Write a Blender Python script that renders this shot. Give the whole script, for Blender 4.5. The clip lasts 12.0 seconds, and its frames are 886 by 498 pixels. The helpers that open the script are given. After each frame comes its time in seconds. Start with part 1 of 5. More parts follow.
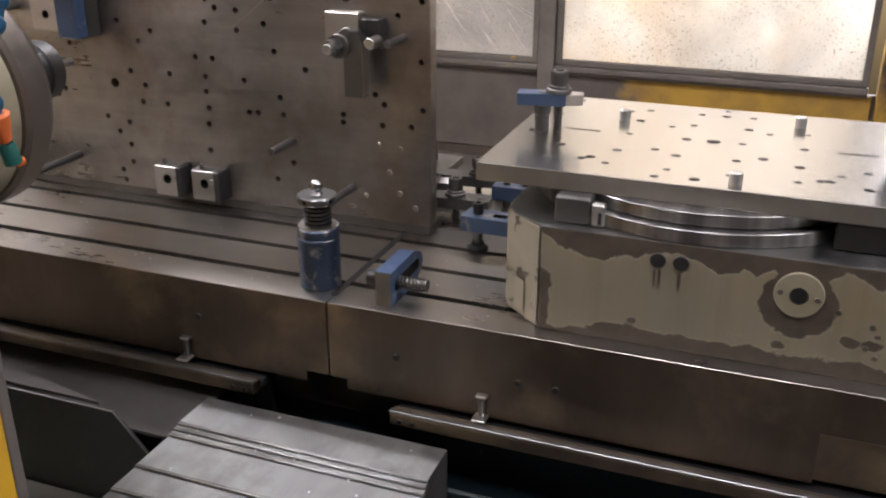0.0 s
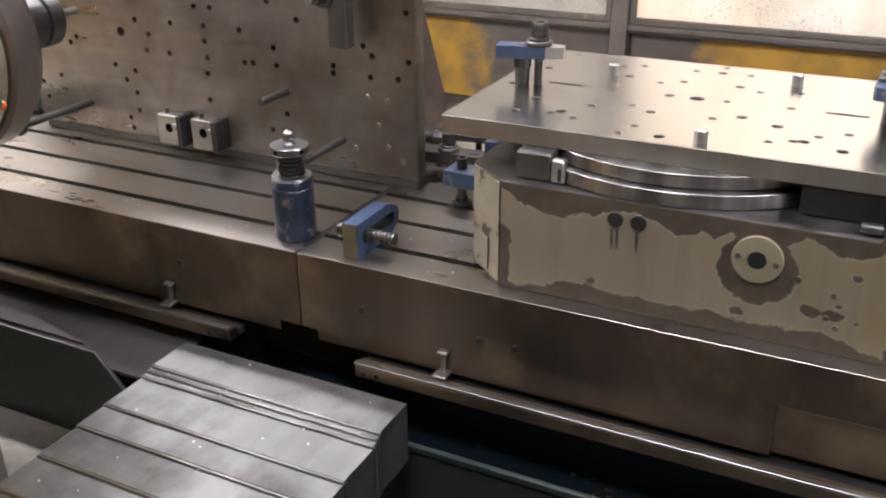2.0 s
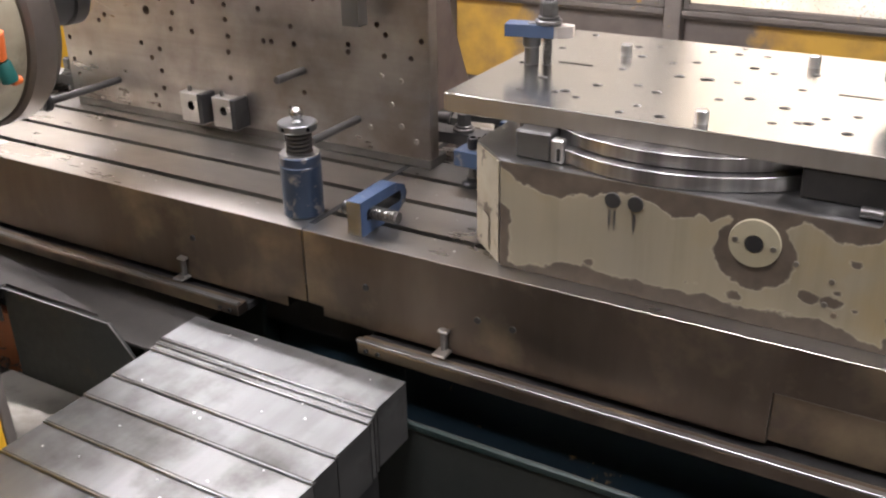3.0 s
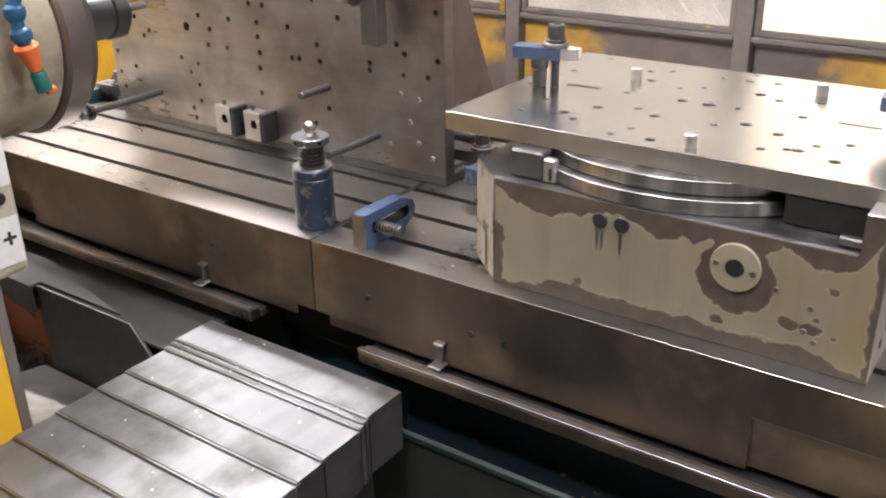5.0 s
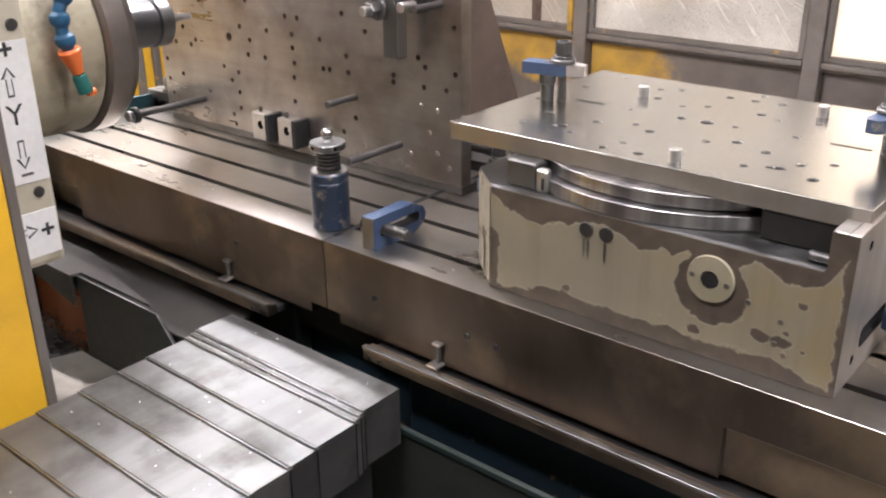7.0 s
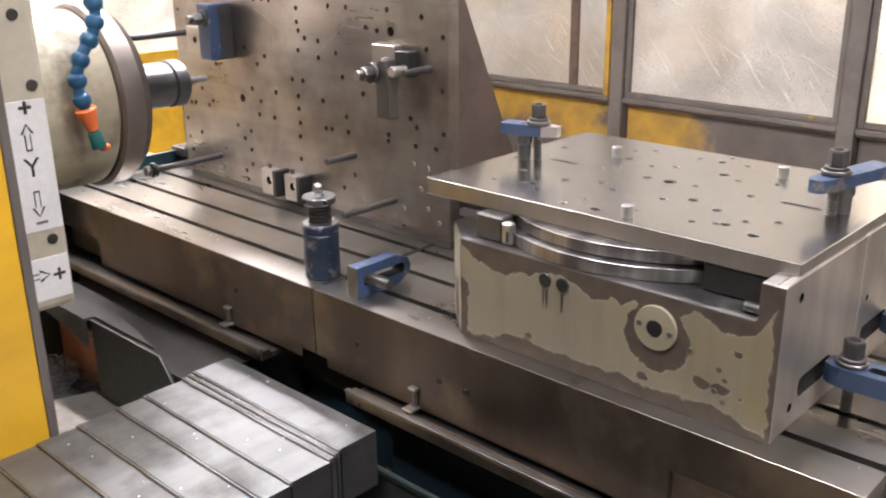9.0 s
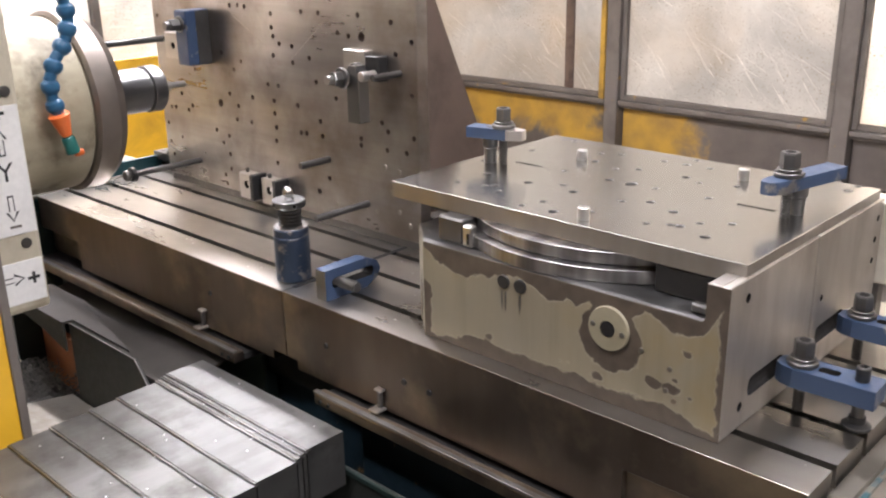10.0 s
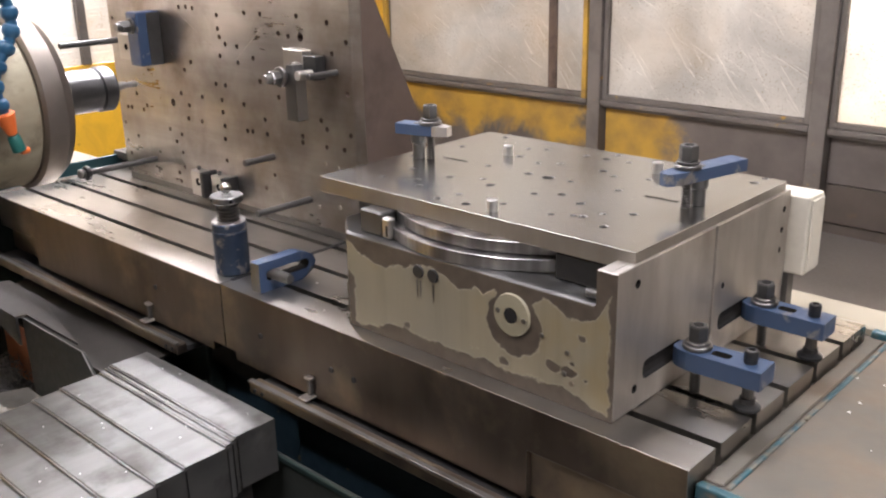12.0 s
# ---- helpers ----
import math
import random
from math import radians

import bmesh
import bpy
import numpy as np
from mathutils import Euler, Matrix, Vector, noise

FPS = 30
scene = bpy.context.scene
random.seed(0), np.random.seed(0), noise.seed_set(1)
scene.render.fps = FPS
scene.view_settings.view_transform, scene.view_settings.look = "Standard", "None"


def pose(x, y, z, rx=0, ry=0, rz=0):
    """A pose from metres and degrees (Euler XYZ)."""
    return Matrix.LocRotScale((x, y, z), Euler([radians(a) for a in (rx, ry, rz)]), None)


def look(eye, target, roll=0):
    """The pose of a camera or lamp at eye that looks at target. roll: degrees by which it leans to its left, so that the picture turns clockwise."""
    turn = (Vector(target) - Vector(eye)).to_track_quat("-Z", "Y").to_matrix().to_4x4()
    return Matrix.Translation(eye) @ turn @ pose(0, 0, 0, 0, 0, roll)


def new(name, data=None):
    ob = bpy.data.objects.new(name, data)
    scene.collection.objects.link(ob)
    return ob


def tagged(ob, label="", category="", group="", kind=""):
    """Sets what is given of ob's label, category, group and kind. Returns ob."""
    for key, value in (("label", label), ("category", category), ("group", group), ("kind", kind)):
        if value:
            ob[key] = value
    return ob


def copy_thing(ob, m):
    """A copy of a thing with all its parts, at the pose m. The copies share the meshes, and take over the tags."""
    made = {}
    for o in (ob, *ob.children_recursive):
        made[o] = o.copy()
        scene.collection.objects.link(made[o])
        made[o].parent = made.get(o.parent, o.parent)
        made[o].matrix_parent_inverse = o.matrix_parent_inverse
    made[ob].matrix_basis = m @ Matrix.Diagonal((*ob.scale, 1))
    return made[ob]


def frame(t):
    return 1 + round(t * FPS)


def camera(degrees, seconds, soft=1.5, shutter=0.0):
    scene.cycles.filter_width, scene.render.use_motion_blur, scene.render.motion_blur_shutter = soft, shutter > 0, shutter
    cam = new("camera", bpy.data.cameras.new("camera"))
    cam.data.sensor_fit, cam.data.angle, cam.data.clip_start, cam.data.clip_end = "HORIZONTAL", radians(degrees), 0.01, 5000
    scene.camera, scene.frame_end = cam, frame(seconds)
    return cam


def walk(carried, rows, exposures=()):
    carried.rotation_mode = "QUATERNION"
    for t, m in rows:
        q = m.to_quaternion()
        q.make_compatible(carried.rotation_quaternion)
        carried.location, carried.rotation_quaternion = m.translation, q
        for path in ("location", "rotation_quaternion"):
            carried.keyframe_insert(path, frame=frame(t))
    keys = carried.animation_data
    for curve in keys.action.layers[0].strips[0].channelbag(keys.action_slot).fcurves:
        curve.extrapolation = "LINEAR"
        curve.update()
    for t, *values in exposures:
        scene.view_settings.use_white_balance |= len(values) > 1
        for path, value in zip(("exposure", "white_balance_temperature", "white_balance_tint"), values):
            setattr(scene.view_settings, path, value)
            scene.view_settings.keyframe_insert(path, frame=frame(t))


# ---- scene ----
cam = camera(50.2, 12.0, soft=2.2)
METRES, EYE = 1.0, 1.7
ROWS = [
    (0.0, 0.0, 0.0, 0.0, 0.42, -21.8, -1.05),
    (0.5, 0.051, 0.0022, -0.0031, 0.88, -22.03, -1.29),
    (1.0, 0.1071, 0.015, -0.0067, 1.5, -22.84, -1.34),
    (1.5, 0.1596, 0.0235, -0.0115, 3.91, -23.6, -1.11),
    (2.0, 0.2115, 0.0242, -0.0152, 5.99, -24.24, -0.57),
    (2.5, 0.2603, 0.0287, -0.0229, 7.96, -25.02, -0.23),
    (3.0, 0.3062, 0.0346, -0.0277, 9.59, -25.07, -0.15),
    (5.0, 0.4411, 0.0226, -0.0218, 14.52, -23.81, -0.25),
    (5.5, 0.473, 0.016, -0.0229, 15.76, -23.38, -0.38),
    (6.0, 0.513, 0.0094, -0.021, 16.96, -23.12, -0.39),
    (6.5, 0.5472, 0.0, -0.0187, 18.1, -23.03, -0.58),
    (8.5, 0.7024, -0.0521, -0.0022, 22.45, -20.21, -0.51),
    (9.0, 0.7442, -0.0559, 0.0017, 22.5, -19.08, -0.53),
    (9.5, 0.7824, -0.053, 0.0047, 22.54, -18.94, -0.41),
    (10.0, 0.8214, -0.0461, 0.008, 22.65, -18.89, -0.25),
    (10.5, 0.8597, -0.046, 0.0083, 22.62, -18.85, -0.23),
    (11.0, 0.8987, -0.0487, 0.0095, 22.65, -18.84, -0.19),
    (11.5, 0.9389, -0.0513, 0.0116, 22.55, -18.79, -0.12),
    (12.0, 0.9806, -0.0505, 0.0115, 22.5, -18.81, 0.01),
]
# the start pose levels the table and lays its long edge along x
START = pose(0, 0, EYE, -1.0, 0.7, 2.2) @ pose(0, 0, 0, 0, 0, 18.1)
EXPOSURES = [(0.0, -0.22), (1.5, -0.1), (3.0, 0.46), (5.0, 0.62), (6.5, 0.57), (8.5, 0.46), (10.5, 0.42), (12.0, 0.31)]
walk(cam, [(t, START @ pose(METRES * x, METRES * y, METRES * z, 90 + pitch, roll, yaw)) for t, x, y, z, yaw, pitch, roll in ROWS], EXPOSURES)

# ---- light ----
FLOOR, ROOF, LAMP_Z = -0.95, 6.3, 4.6
WALL_Y, WALL_X, WALL_R, WALL_F = 8.25, -8.15, 6.5, -5.8    # inner faces: back, left, right, front
SILL, HEAD = -0.01, 5.0                                    # the windows of the back wall
POST_A, POST_B, POST_C, POST_R = -2.12, -4.38, -7.45, 0.62
LEFT_SILL, LEFT_HEAD = 0.415, 5.4                          # the window band of the left wall
LEFT_BAYS = ((-5.5, -1.6), (-1.6, 1.7), (1.7, 4.85), (4.85, 8.0))

world = bpy.data.worlds.new("world")
scene.world = world
world.use_nodes = True
sky = world.node_tree.nodes.new("ShaderNodeTexSky")
sky.sky_type, sky.sun_disc, sky.sun_elevation, sky.sun_rotation = "NISHITA", False, radians(35), radians(20)
world.node_tree.links.new(sky.outputs[0], world.node_tree.nodes["Background"].inputs[0])
world.node_tree.nodes["Background"].inputs[1].default_value = 0.1


def area_lamp(name, m, sx, sy, watts, colour):
    data = bpy.data.lights.new(name, "AREA")
    data.shape, data.size, data.size_y, data.energy, data.color = "RECTANGLE", sx, sy, watts, colour
    ob = new(name, data)
    ob.matrix_world = m
    return ob


# daylight outside the three windows of the back wall, the right one open to the sky
DAY = (0.98, 0.945, 1.02)
# second lamp: unseen window right of POST_R, added to brighten the box's side plate
for x0, x1, watts in ((POST_A, POST_R, 310), (POST_R + 0.2, 5.1, 420), (POST_B, POST_A, 140), (POST_C, POST_B, 225)):
    area_lamp("window_daylight", look(((x0 + x1) / 2, WALL_Y + 1.9, 2.8), ((x0 + x1) / 2, WALL_Y, 2.4)), x1 - x0, 5.0, watts * 1.45, DAY)
# daylight outside the long window band of the left wall
for (y0, y1), watts in zip(LEFT_BAYS, (1650, 900, 760, 640)):
    area_lamp("window_daylight", look((WALL_X - 1.8, (y0 + y1) / 2, 3.2), (WALL_X, (y0 + y1) / 2, 2.8)), y1 - y0, 4.8, watts * 1.4, DAY)
# strip lamps under the roof; last two unseen, added to brighten wall and box
LAMPS = [(-3.2, 1.0, 180), (-0.4, -0.8, 110), (1.8, 1.4, 110), (-1.2, 3.4, 125), (-3.9, 3.2, 240), (3.6, 0.4, 125)]
for x, y, watts in LAMPS:
    area_lamp("roof_lamp_light", look((x, y, LAMP_Z), (x, y, 0)), 1.5, 0.3, watts, (0.98, 0.945, 1.02))

# ---- materials ----


def nodes_of(name):
    m = bpy.data.materials.new(name)
    m.use_nodes = True
    nt = m.node_tree
    return m, nt, nt.nodes["Principled BSDF"], nt.links


def coords(nt, stretch=(1, 1, 1)):
    tc, mp = nt.nodes.new("ShaderNodeTexCoord"), nt.nodes.new("ShaderNodeMapping")
    info, mul = nt.nodes.new("ShaderNodeObjectInfo"), nt.nodes.new("ShaderNodeMath")
    mul.operation = "MULTIPLY"
    mul.inputs[1].default_value = 7.0
    nt.links.new(info.outputs["Random"], mul.inputs[0])
    nt.links.new(tc.outputs["Object"], mp.inputs["Vector"])
    nt.links.new(mul.outputs[0], mp.inputs["Location"])
    mp.inputs["Scale"].default_value = stretch
    return mp.outputs[0]


def noise_of(nt, vec, scale, detail=4.0, rough=0.55, distort=0.0):
    n = nt.nodes.new("ShaderNodeTexNoise")
    n.inputs["Scale"].default_value, n.inputs["Detail"].default_value = scale, detail
    n.inputs["Roughness"].default_value, n.inputs["Distortion"].default_value = rough, distort
    nt.links.new(vec, n.inputs["Vector"])
    return n.outputs[0]


def ramp(nt, fac, stops):
    r = nt.nodes.new("ShaderNodeValToRGB")
    while len(r.color_ramp.elements) < len(stops):
        r.color_ramp.elements.new(0.5)
    for e, (p, c) in zip(r.color_ramp.elements, stops):
        e.position, e.color = p, (*c, 1) if len(c) == 3 else c
    nt.links.new(fac, r.inputs[0])
    return r.outputs[0]


def mixed(nt, fac, a, b, mode="MIX"):
    m = nt.nodes.new("ShaderNodeMix")
    m.data_type, m.blend_type = "RGBA", mode
    for sock, v in ((m.inputs[0], fac), (m.inputs[6], a), (m.inputs[7], b)):
        if hasattr(v, "links"):
            nt.links.new(v, sock)
        elif isinstance(v, (int, float)):
            sock.default_value = v
        else:
            sock.default_value = (*v, 1)
    return m.outputs[2]


def ranged(nt, v, a, b, lo=0.3, hi=0.7):
    m = nt.nodes.new("ShaderNodeMapRange")
    nt.links.new(v, m.inputs[0])
    for i, x in enumerate((lo, hi, a, b)):
        m.inputs[i + 1].default_value = x
    return m.outputs[0]


def maths(nt, op, a, b=None, c=None):
    m = nt.nodes.new("ShaderNodeMath")
    m.operation = op
    for i, v in enumerate((a, b, c)):
        if v is None:
            continue
        if hasattr(v, "links"):
            nt.links.new(v, m.inputs[i])
        else:
            m.inputs[i].default_value = v
    return m.outputs[0]


def bumped(nt, bsdf, h, strength, dist=0.002):
    b = nt.nodes.new("ShaderNodeBump")
    b.inputs["Strength"].default_value, b.inputs["Distance"].default_value = strength, dist
    nt.links.new(h, b.inputs["Height"])
    nt.links.new(b.outputs[0], bsdf.inputs["Normal"])


def surface(name, c1, c2, rough, metal=0.0, scale=4.0, fine=90.0, stretch=(1, 1, 1), bump=0.15, stain=None, stain_at=(0.55, 0.7), stain_scale=3.0, grainy=1.0, bands=None, smoothest=0.285):
    """Two tones in blotches, a fine grain over them, gloss that wanders with both; stain: a third tone in patches."""
    m, nt, bsdf, li = nodes_of(name)
    v, vs = coords(nt), coords(nt, stretch)
    big, grain = noise_of(nt, v, scale, 5), noise_of(nt, vs, fine, 3)
    col = ramp(nt, big, ((0.3, c1), (0.7, c2)))
    col = mixed(nt, 0.35 * grainy, col, ramp(nt, grain, ((0.25, (0.68, 0.68, 0.68)), (0.75, (1, 1, 1)))), "MULTIPLY")
    r = maths(nt, "ADD", ranged(nt, big, rough[0], rough[1]), ranged(nt, grain, -0.06 * grainy, 0.06 * grainy))
    if bands:
        b = noise_of(nt, coords(nt, bands), 1.0, 4, 0.55, 0.05)
        col = mixed(nt, 0.75, col, ramp(nt, b, ((0.3, (0.72, 0.69, 0.66)), (0.52, (0.95, 0.94, 0.92)), (0.72, (1.1, 1.09, 1.08)))), "MULTIPLY")
        r = maths(nt, "ADD", r, ranged(nt, b, 0.07, -0.05))
    if stain:
        s = ranged(nt, noise_of(nt, v, stain_scale, 6, 0.6, 0.1), 0, 1, *stain_at)
        col = mixed(nt, s, col, stain)
        r = maths(nt, "ADD", r, maths(nt, "MULTIPLY", s, 0.12))
    li.new(col, bsdf.inputs["Base Color"])
    li.new(maths(nt, "MAXIMUM", r, smoothest), bsdf.inputs["Roughness"])
    bsdf.inputs["Metallic"].default_value = metal
    if bump:
        bumped(nt, bsdf, grain, bump, 0.001)
    return m


def worn_paint(name, paint, under, at=(0.56, 0.6), scale=9.0, rough=0.45, metal=0.3, dirt=(0.1, 0.07, 0.04)):
    """Paint that has flaked off in patches down to a darker ground."""
    m, nt, bsdf, li = nodes_of(name)
    v = coords(nt)
    gone = ranged(nt, noise_of(nt, v, scale, 7, 0.62, 0.4), 0, 1, *at)
    soot = ranged(nt, noise_of(nt, v, 2.3, 6, 0.62, 0.5), 0, 0.6, 0.38, 0.72)
    col = mixed(nt, soot, paint, dirt)
    li.new(mixed(nt, gone, col, under), bsdf.inputs["Base Color"])
    li.new(maths(nt, "MULTIPLY", gone, metal), bsdf.inputs["Metallic"])
    li.new(ranged(nt, noise_of(nt, v, 40, 3), rough - 0.08, rough + 0.1), bsdf.inputs["Roughness"])
    bumped(nt, bsdf, maths(nt, "SUBTRACT", noise_of(nt, v, 150, 2), maths(nt, "MULTIPLY", gone, 2.0)), 0.2, 0.001)
    return m


TABLE_STEEL = surface("ground table steel", (0.38, 0.36, 0.33), (0.48, 0.46, 0.425), (0.24, 0.36), 1.0, 3.0, 14, (1, 9, 9), 0, (0.28, 0.25, 0.21), (0.5, 1.0), 1.8, grainy=0.2, bands=(2, 5, 5), smoothest=0.24)
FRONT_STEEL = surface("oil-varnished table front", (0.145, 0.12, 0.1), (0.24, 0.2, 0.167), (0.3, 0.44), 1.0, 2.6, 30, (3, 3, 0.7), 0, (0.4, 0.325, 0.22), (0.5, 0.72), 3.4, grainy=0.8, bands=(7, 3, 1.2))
PLATE_STEEL = surface("ground plate steel", (0.5, 0.49, 0.465), (0.59, 0.58, 0.555), (0.18, 0.27), 1.0, 1.7, 12, (0.5, 9, 9), 0, grainy=0.2, smoothest=0.17)
# steel darkened to put the shade inside the plate's holes into colour
HOLE_SHADE_STEEL = surface("shade-darkened hole steel", (0.09, 0.085, 0.08), (0.16, 0.15, 0.14), (0.4, 0.5), 0.9, 30, 60, (1, 1, 1), 0)
EDGE_STEEL = surface("milled plate edge steel", (0.33, 0.31, 0.285), (0.42, 0.395, 0.365), (0.4, 0.52), 1.0, 4, 20, (8, 8, 1), 0, grainy=0.5, bands=(9, 9, 1))
ANGLE_STEEL = surface("drilled angle plate steel", (0.34, 0.322, 0.31), (0.52, 0.495, 0.48), (0.25, 0.38), 1.0, 3.4, 14, (1, 1, 6), 0, (0.2, 0.162, 0.135), (0.42, 0.72), 4.0, grainy=0.5, bands=(0.7, 1, 18), smoothest=0.22)
BOX_STEEL = surface("ground box steel", (0.5, 0.475, 0.445), (0.62, 0.59, 0.555), (0.38, 0.5), 1.0, 3.0, 9, (1, 14, 1.5), 0, (0.3, 0.25, 0.2), (0.55, 0.8), 2.5, grainy=0.4, bands=(2, 12, 3))
DARK_STEEL = surface("oiled dark steel", (0.13, 0.125, 0.12), (0.21, 0.2, 0.19), (0.3, 0.45), 0.9, 6, 120)
# near-black without sheen: paints in the shade of holes, gaps and voids
RECESS_SHADE = surface("painted recess shade", (0.014, 0.013, 0.013), (0.024, 0.022, 0.02), (0.7, 0.85), 0.0, 20, 90, (1, 1, 1), 0)
RECESS_SHADE.node_tree.nodes["Principled BSDF"].inputs["Specular IOR Level"].default_value = 0.12
DRIP = surface("pale drip sheet", (0.30, 0.28, 0.24), (0.42, 0.39, 0.34), (0.3, 0.42), 0.8, 5, 40, (1, 1, 1), 0.1, (0.15, 0.13, 0.1), (0.52, 0.75), 6)
OILY = surface("oily grey ledge", (0.05, 0.046, 0.042), (0.08, 0.073, 0.066), (0.75, 0.9), 0.0, 6, 60)
CREAM_DIRTY = surface("oil-streaked cream enamel", (0.36, 0.32, 0.23), (0.5, 0.45, 0.33), (0.3, 0.45), 0.0, 6, 50, (1, 1, 1), 0.05, (0.12, 0.095, 0.06), (0.5, 0.72), 11, bands=(5, 2, 14))
RING_DULL = surface("dull face ring steel", (0.22, 0.19, 0.165), (0.31, 0.27, 0.24), (0.34, 0.48), 0.9, 6, 40, (1, 1, 1), 0)
NOSE_STEEL = surface("spindle nose steel", (0.15, 0.15, 0.151), (0.23, 0.229, 0.226), (0.3, 0.42), 1.0, 5, 20, (1, 4, 1), 0, grainy=0.3)
FLAKE = surface("bright aluminium flake", (0.75, 0.74, 0.72), (0.85, 0.84, 0.82), (0.4, 0.5), 0.2, 20, 60, (1, 1, 1), 0)
CREAM_WHITE = surface("cream white box enamel", (0.52, 0.485, 0.405), (0.6, 0.56, 0.47), (0.35, 0.48), 0.0, 4, 60, (1, 1, 1), 0.03, (0.38, 0.34, 0.26), (0.62, 0.78), 8)
LIP_STEEL = surface("worn lip steel", (0.26, 0.26, 0.255), (0.36, 0.36, 0.35), (0.3, 0.42), 1.0, 14, 60, (1, 1, 1), 0)
STUD_STEEL = surface("dark stud steel", (0.1, 0.097, 0.094), (0.16, 0.155, 0.148), (0.34, 0.46), 0.8, 10, 120)
BLACK_STEEL = surface("black oxide steel", (0.03, 0.03, 0.031), (0.06, 0.058, 0.056), (0.3, 0.42), 0.6, 12, 160)
BRIGHT_STEEL = surface("bright turned steel", (0.48, 0.47, 0.455), (0.57, 0.56, 0.54), (0.26, 0.36), 1.0, 9, 60, (1, 1, 1), 0, grainy=0.4)
# bands here paint upright streaks of reflection into the colour
RING_STEEL = surface("polished bearing steel", (0.3, 0.29, 0.285), (0.44, 0.425, 0.41), (0.18, 0.26), 1.0, 5, 20, (1, 1, 1), 0, grainy=0.2, bands=(12, 12, 0.5), smoothest=0.16)
COVER_STEEL = surface("way cover sheet steel", (0.165, 0.168, 0.166), (0.245, 0.245, 0.24), (0.46, 0.58), 1.0, 3.5, 14, (9, 1, 1), 0, (0.07, 0.066, 0.058), (0.5, 0.74), 5, grainy=0.7, bands=(14, 2.2, 3))
SHEET = surface("dull sheet metal", (0.1, 0.092, 0.078), (0.17, 0.153, 0.127), (0.42, 0.58), 0.6, 3, 50, (1, 1, 1), 0.1, (0.2, 0.14, 0.09), (0.5, 0.75), 3)
CREAM_SHEET = surface("cream sheet", (0.25, 0.22, 0.165), (0.33, 0.29, 0.22), (0.4, 0.55), 0.1, 3, 40, (1, 1, 1), 0.08, (0.4, 0.33, 0.22), (0.55, 0.75), 4)
BLUE = worn_paint("blue clamp paint", (0.038, 0.062, 0.11), (0.23, 0.22, 0.21), (0.6, 0.66), 22, 0.38, 0.9, (0.02, 0.04, 0.1))
JACK_BLUE = surface("rubbed blue jack enamel", (0.035, 0.06, 0.105), (0.075, 0.095, 0.14), (0.26, 0.38), 0.75, 9, 30, (6, 6, 1), 0, (0.26, 0.24, 0.225), (0.55, 0.66), 38, bands=(30, 30, 5))
YELLOW = worn_paint("yellow machine paint", (0.8, 0.46, 0.03), (0.10, 0.075, 0.05), (0.66, 0.7), 6, 0.42, 0.4, (0.3, 0.16, 0.03))
YELLOW_GRIME = worn_paint("grimy yellow panel", (0.55, 0.32, 0.04), (0.075, 0.06, 0.05), (0.44, 0.6), 1.9, 0.5, 0.3, (0.13, 0.085, 0.045))
BROWN_PANEL = surface("grimy brown panel", (0.075, 0.06, 0.05), (0.125, 0.1, 0.082), (0.4, 0.55), 0.2, 1.6, 30, (1, 1, 0.4), 0.1, (0.16, 0.1, 0.045), (0.62, 0.78), 2.4)
FRAME = worn_paint("grimy window frame", (0.17, 0.15, 0.132), (0.36, 0.22, 0.05), (0.64, 0.7), 9, 0.5, 0.0, (0.05, 0.04, 0.033))
TEAL = worn_paint("teal machine paint", (0.014, 0.066, 0.082), (0.16, 0.14, 0.11), (0.5, 0.6), 16, 0.35, 0.5, (0.02, 0.05, 0.06))
TEAL_DARK = surface("dark teal enamel", (0.008, 0.04, 0.05), (0.014, 0.06, 0.07), (0.3, 0.42), 0.0, 8, 60, (1, 1, 1), 0.05, (0.12, 0.12, 0.11), (0.66, 0.76), 20)
DARK_GREEN = surface("dark green machine paint", (0.012, 0.024, 0.022), (0.022, 0.035, 0.032), (0.3, 0.42), 0.0, 5, 60, (1, 1, 1), 0.1, (0.05, 0.04, 0.025), (0.62, 0.75), 6)
DARK_BLUE = worn_paint("dark blue bed paint", (0.012, 0.025, 0.035), (0.34, 0.22, 0.1), (0.64, 0.67), 11, 0.4, 0.1, (0.01, 0.013, 0.016))
CREAM = surface("cream machine enamel", (0.46, 0.42, 0.32), (0.54, 0.49, 0.38), (0.3, 0.42), 0.0, 3, 60, (1, 1, 1), 0.05, (0.36, 0.30, 0.20), (0.58, 0.74), 7)
WHITE = surface("white label plate", (0.76, 0.75, 0.72), (0.84, 0.83, 0.8), (0.3, 0.4), 0.0, 8, 80, (1, 1, 1), 0.03, (0.5, 0.47, 0.42), (0.66, 0.76), 22)
INK = surface("black print", (0.02, 0.02, 0.02), (0.04, 0.04, 0.04), (0.5, 0.6), 0.0, 20, 90, (1, 1, 1), 0)
HOSE_BLUE = surface("blue hose plastic", (0.018, 0.085, 0.17), (0.028, 0.11, 0.21), (0.3, 0.4), 0.0, 20, 120, (1, 1, 1), 0.03)
HOSE_ORANGE = surface("orange nozzle plastic", (0.8, 0.16, 0.03), (0.85, 0.2, 0.05), (0.35, 0.45), 0.0, 20, 120, (1, 1, 1), 0.03)
HOSE_GREEN = surface("green nozzle plastic", (0.01, 0.09, 0.08), (0.015, 0.12, 0.1), (0.35, 0.45), 0.0, 20, 120, (1, 1, 1), 0.03)
RUST = surface("rusty orange sheet", (0.22, 0.07, 0.025), (0.32, 0.11, 0.04), (0.5, 0.65), 0.1, 4, 60)
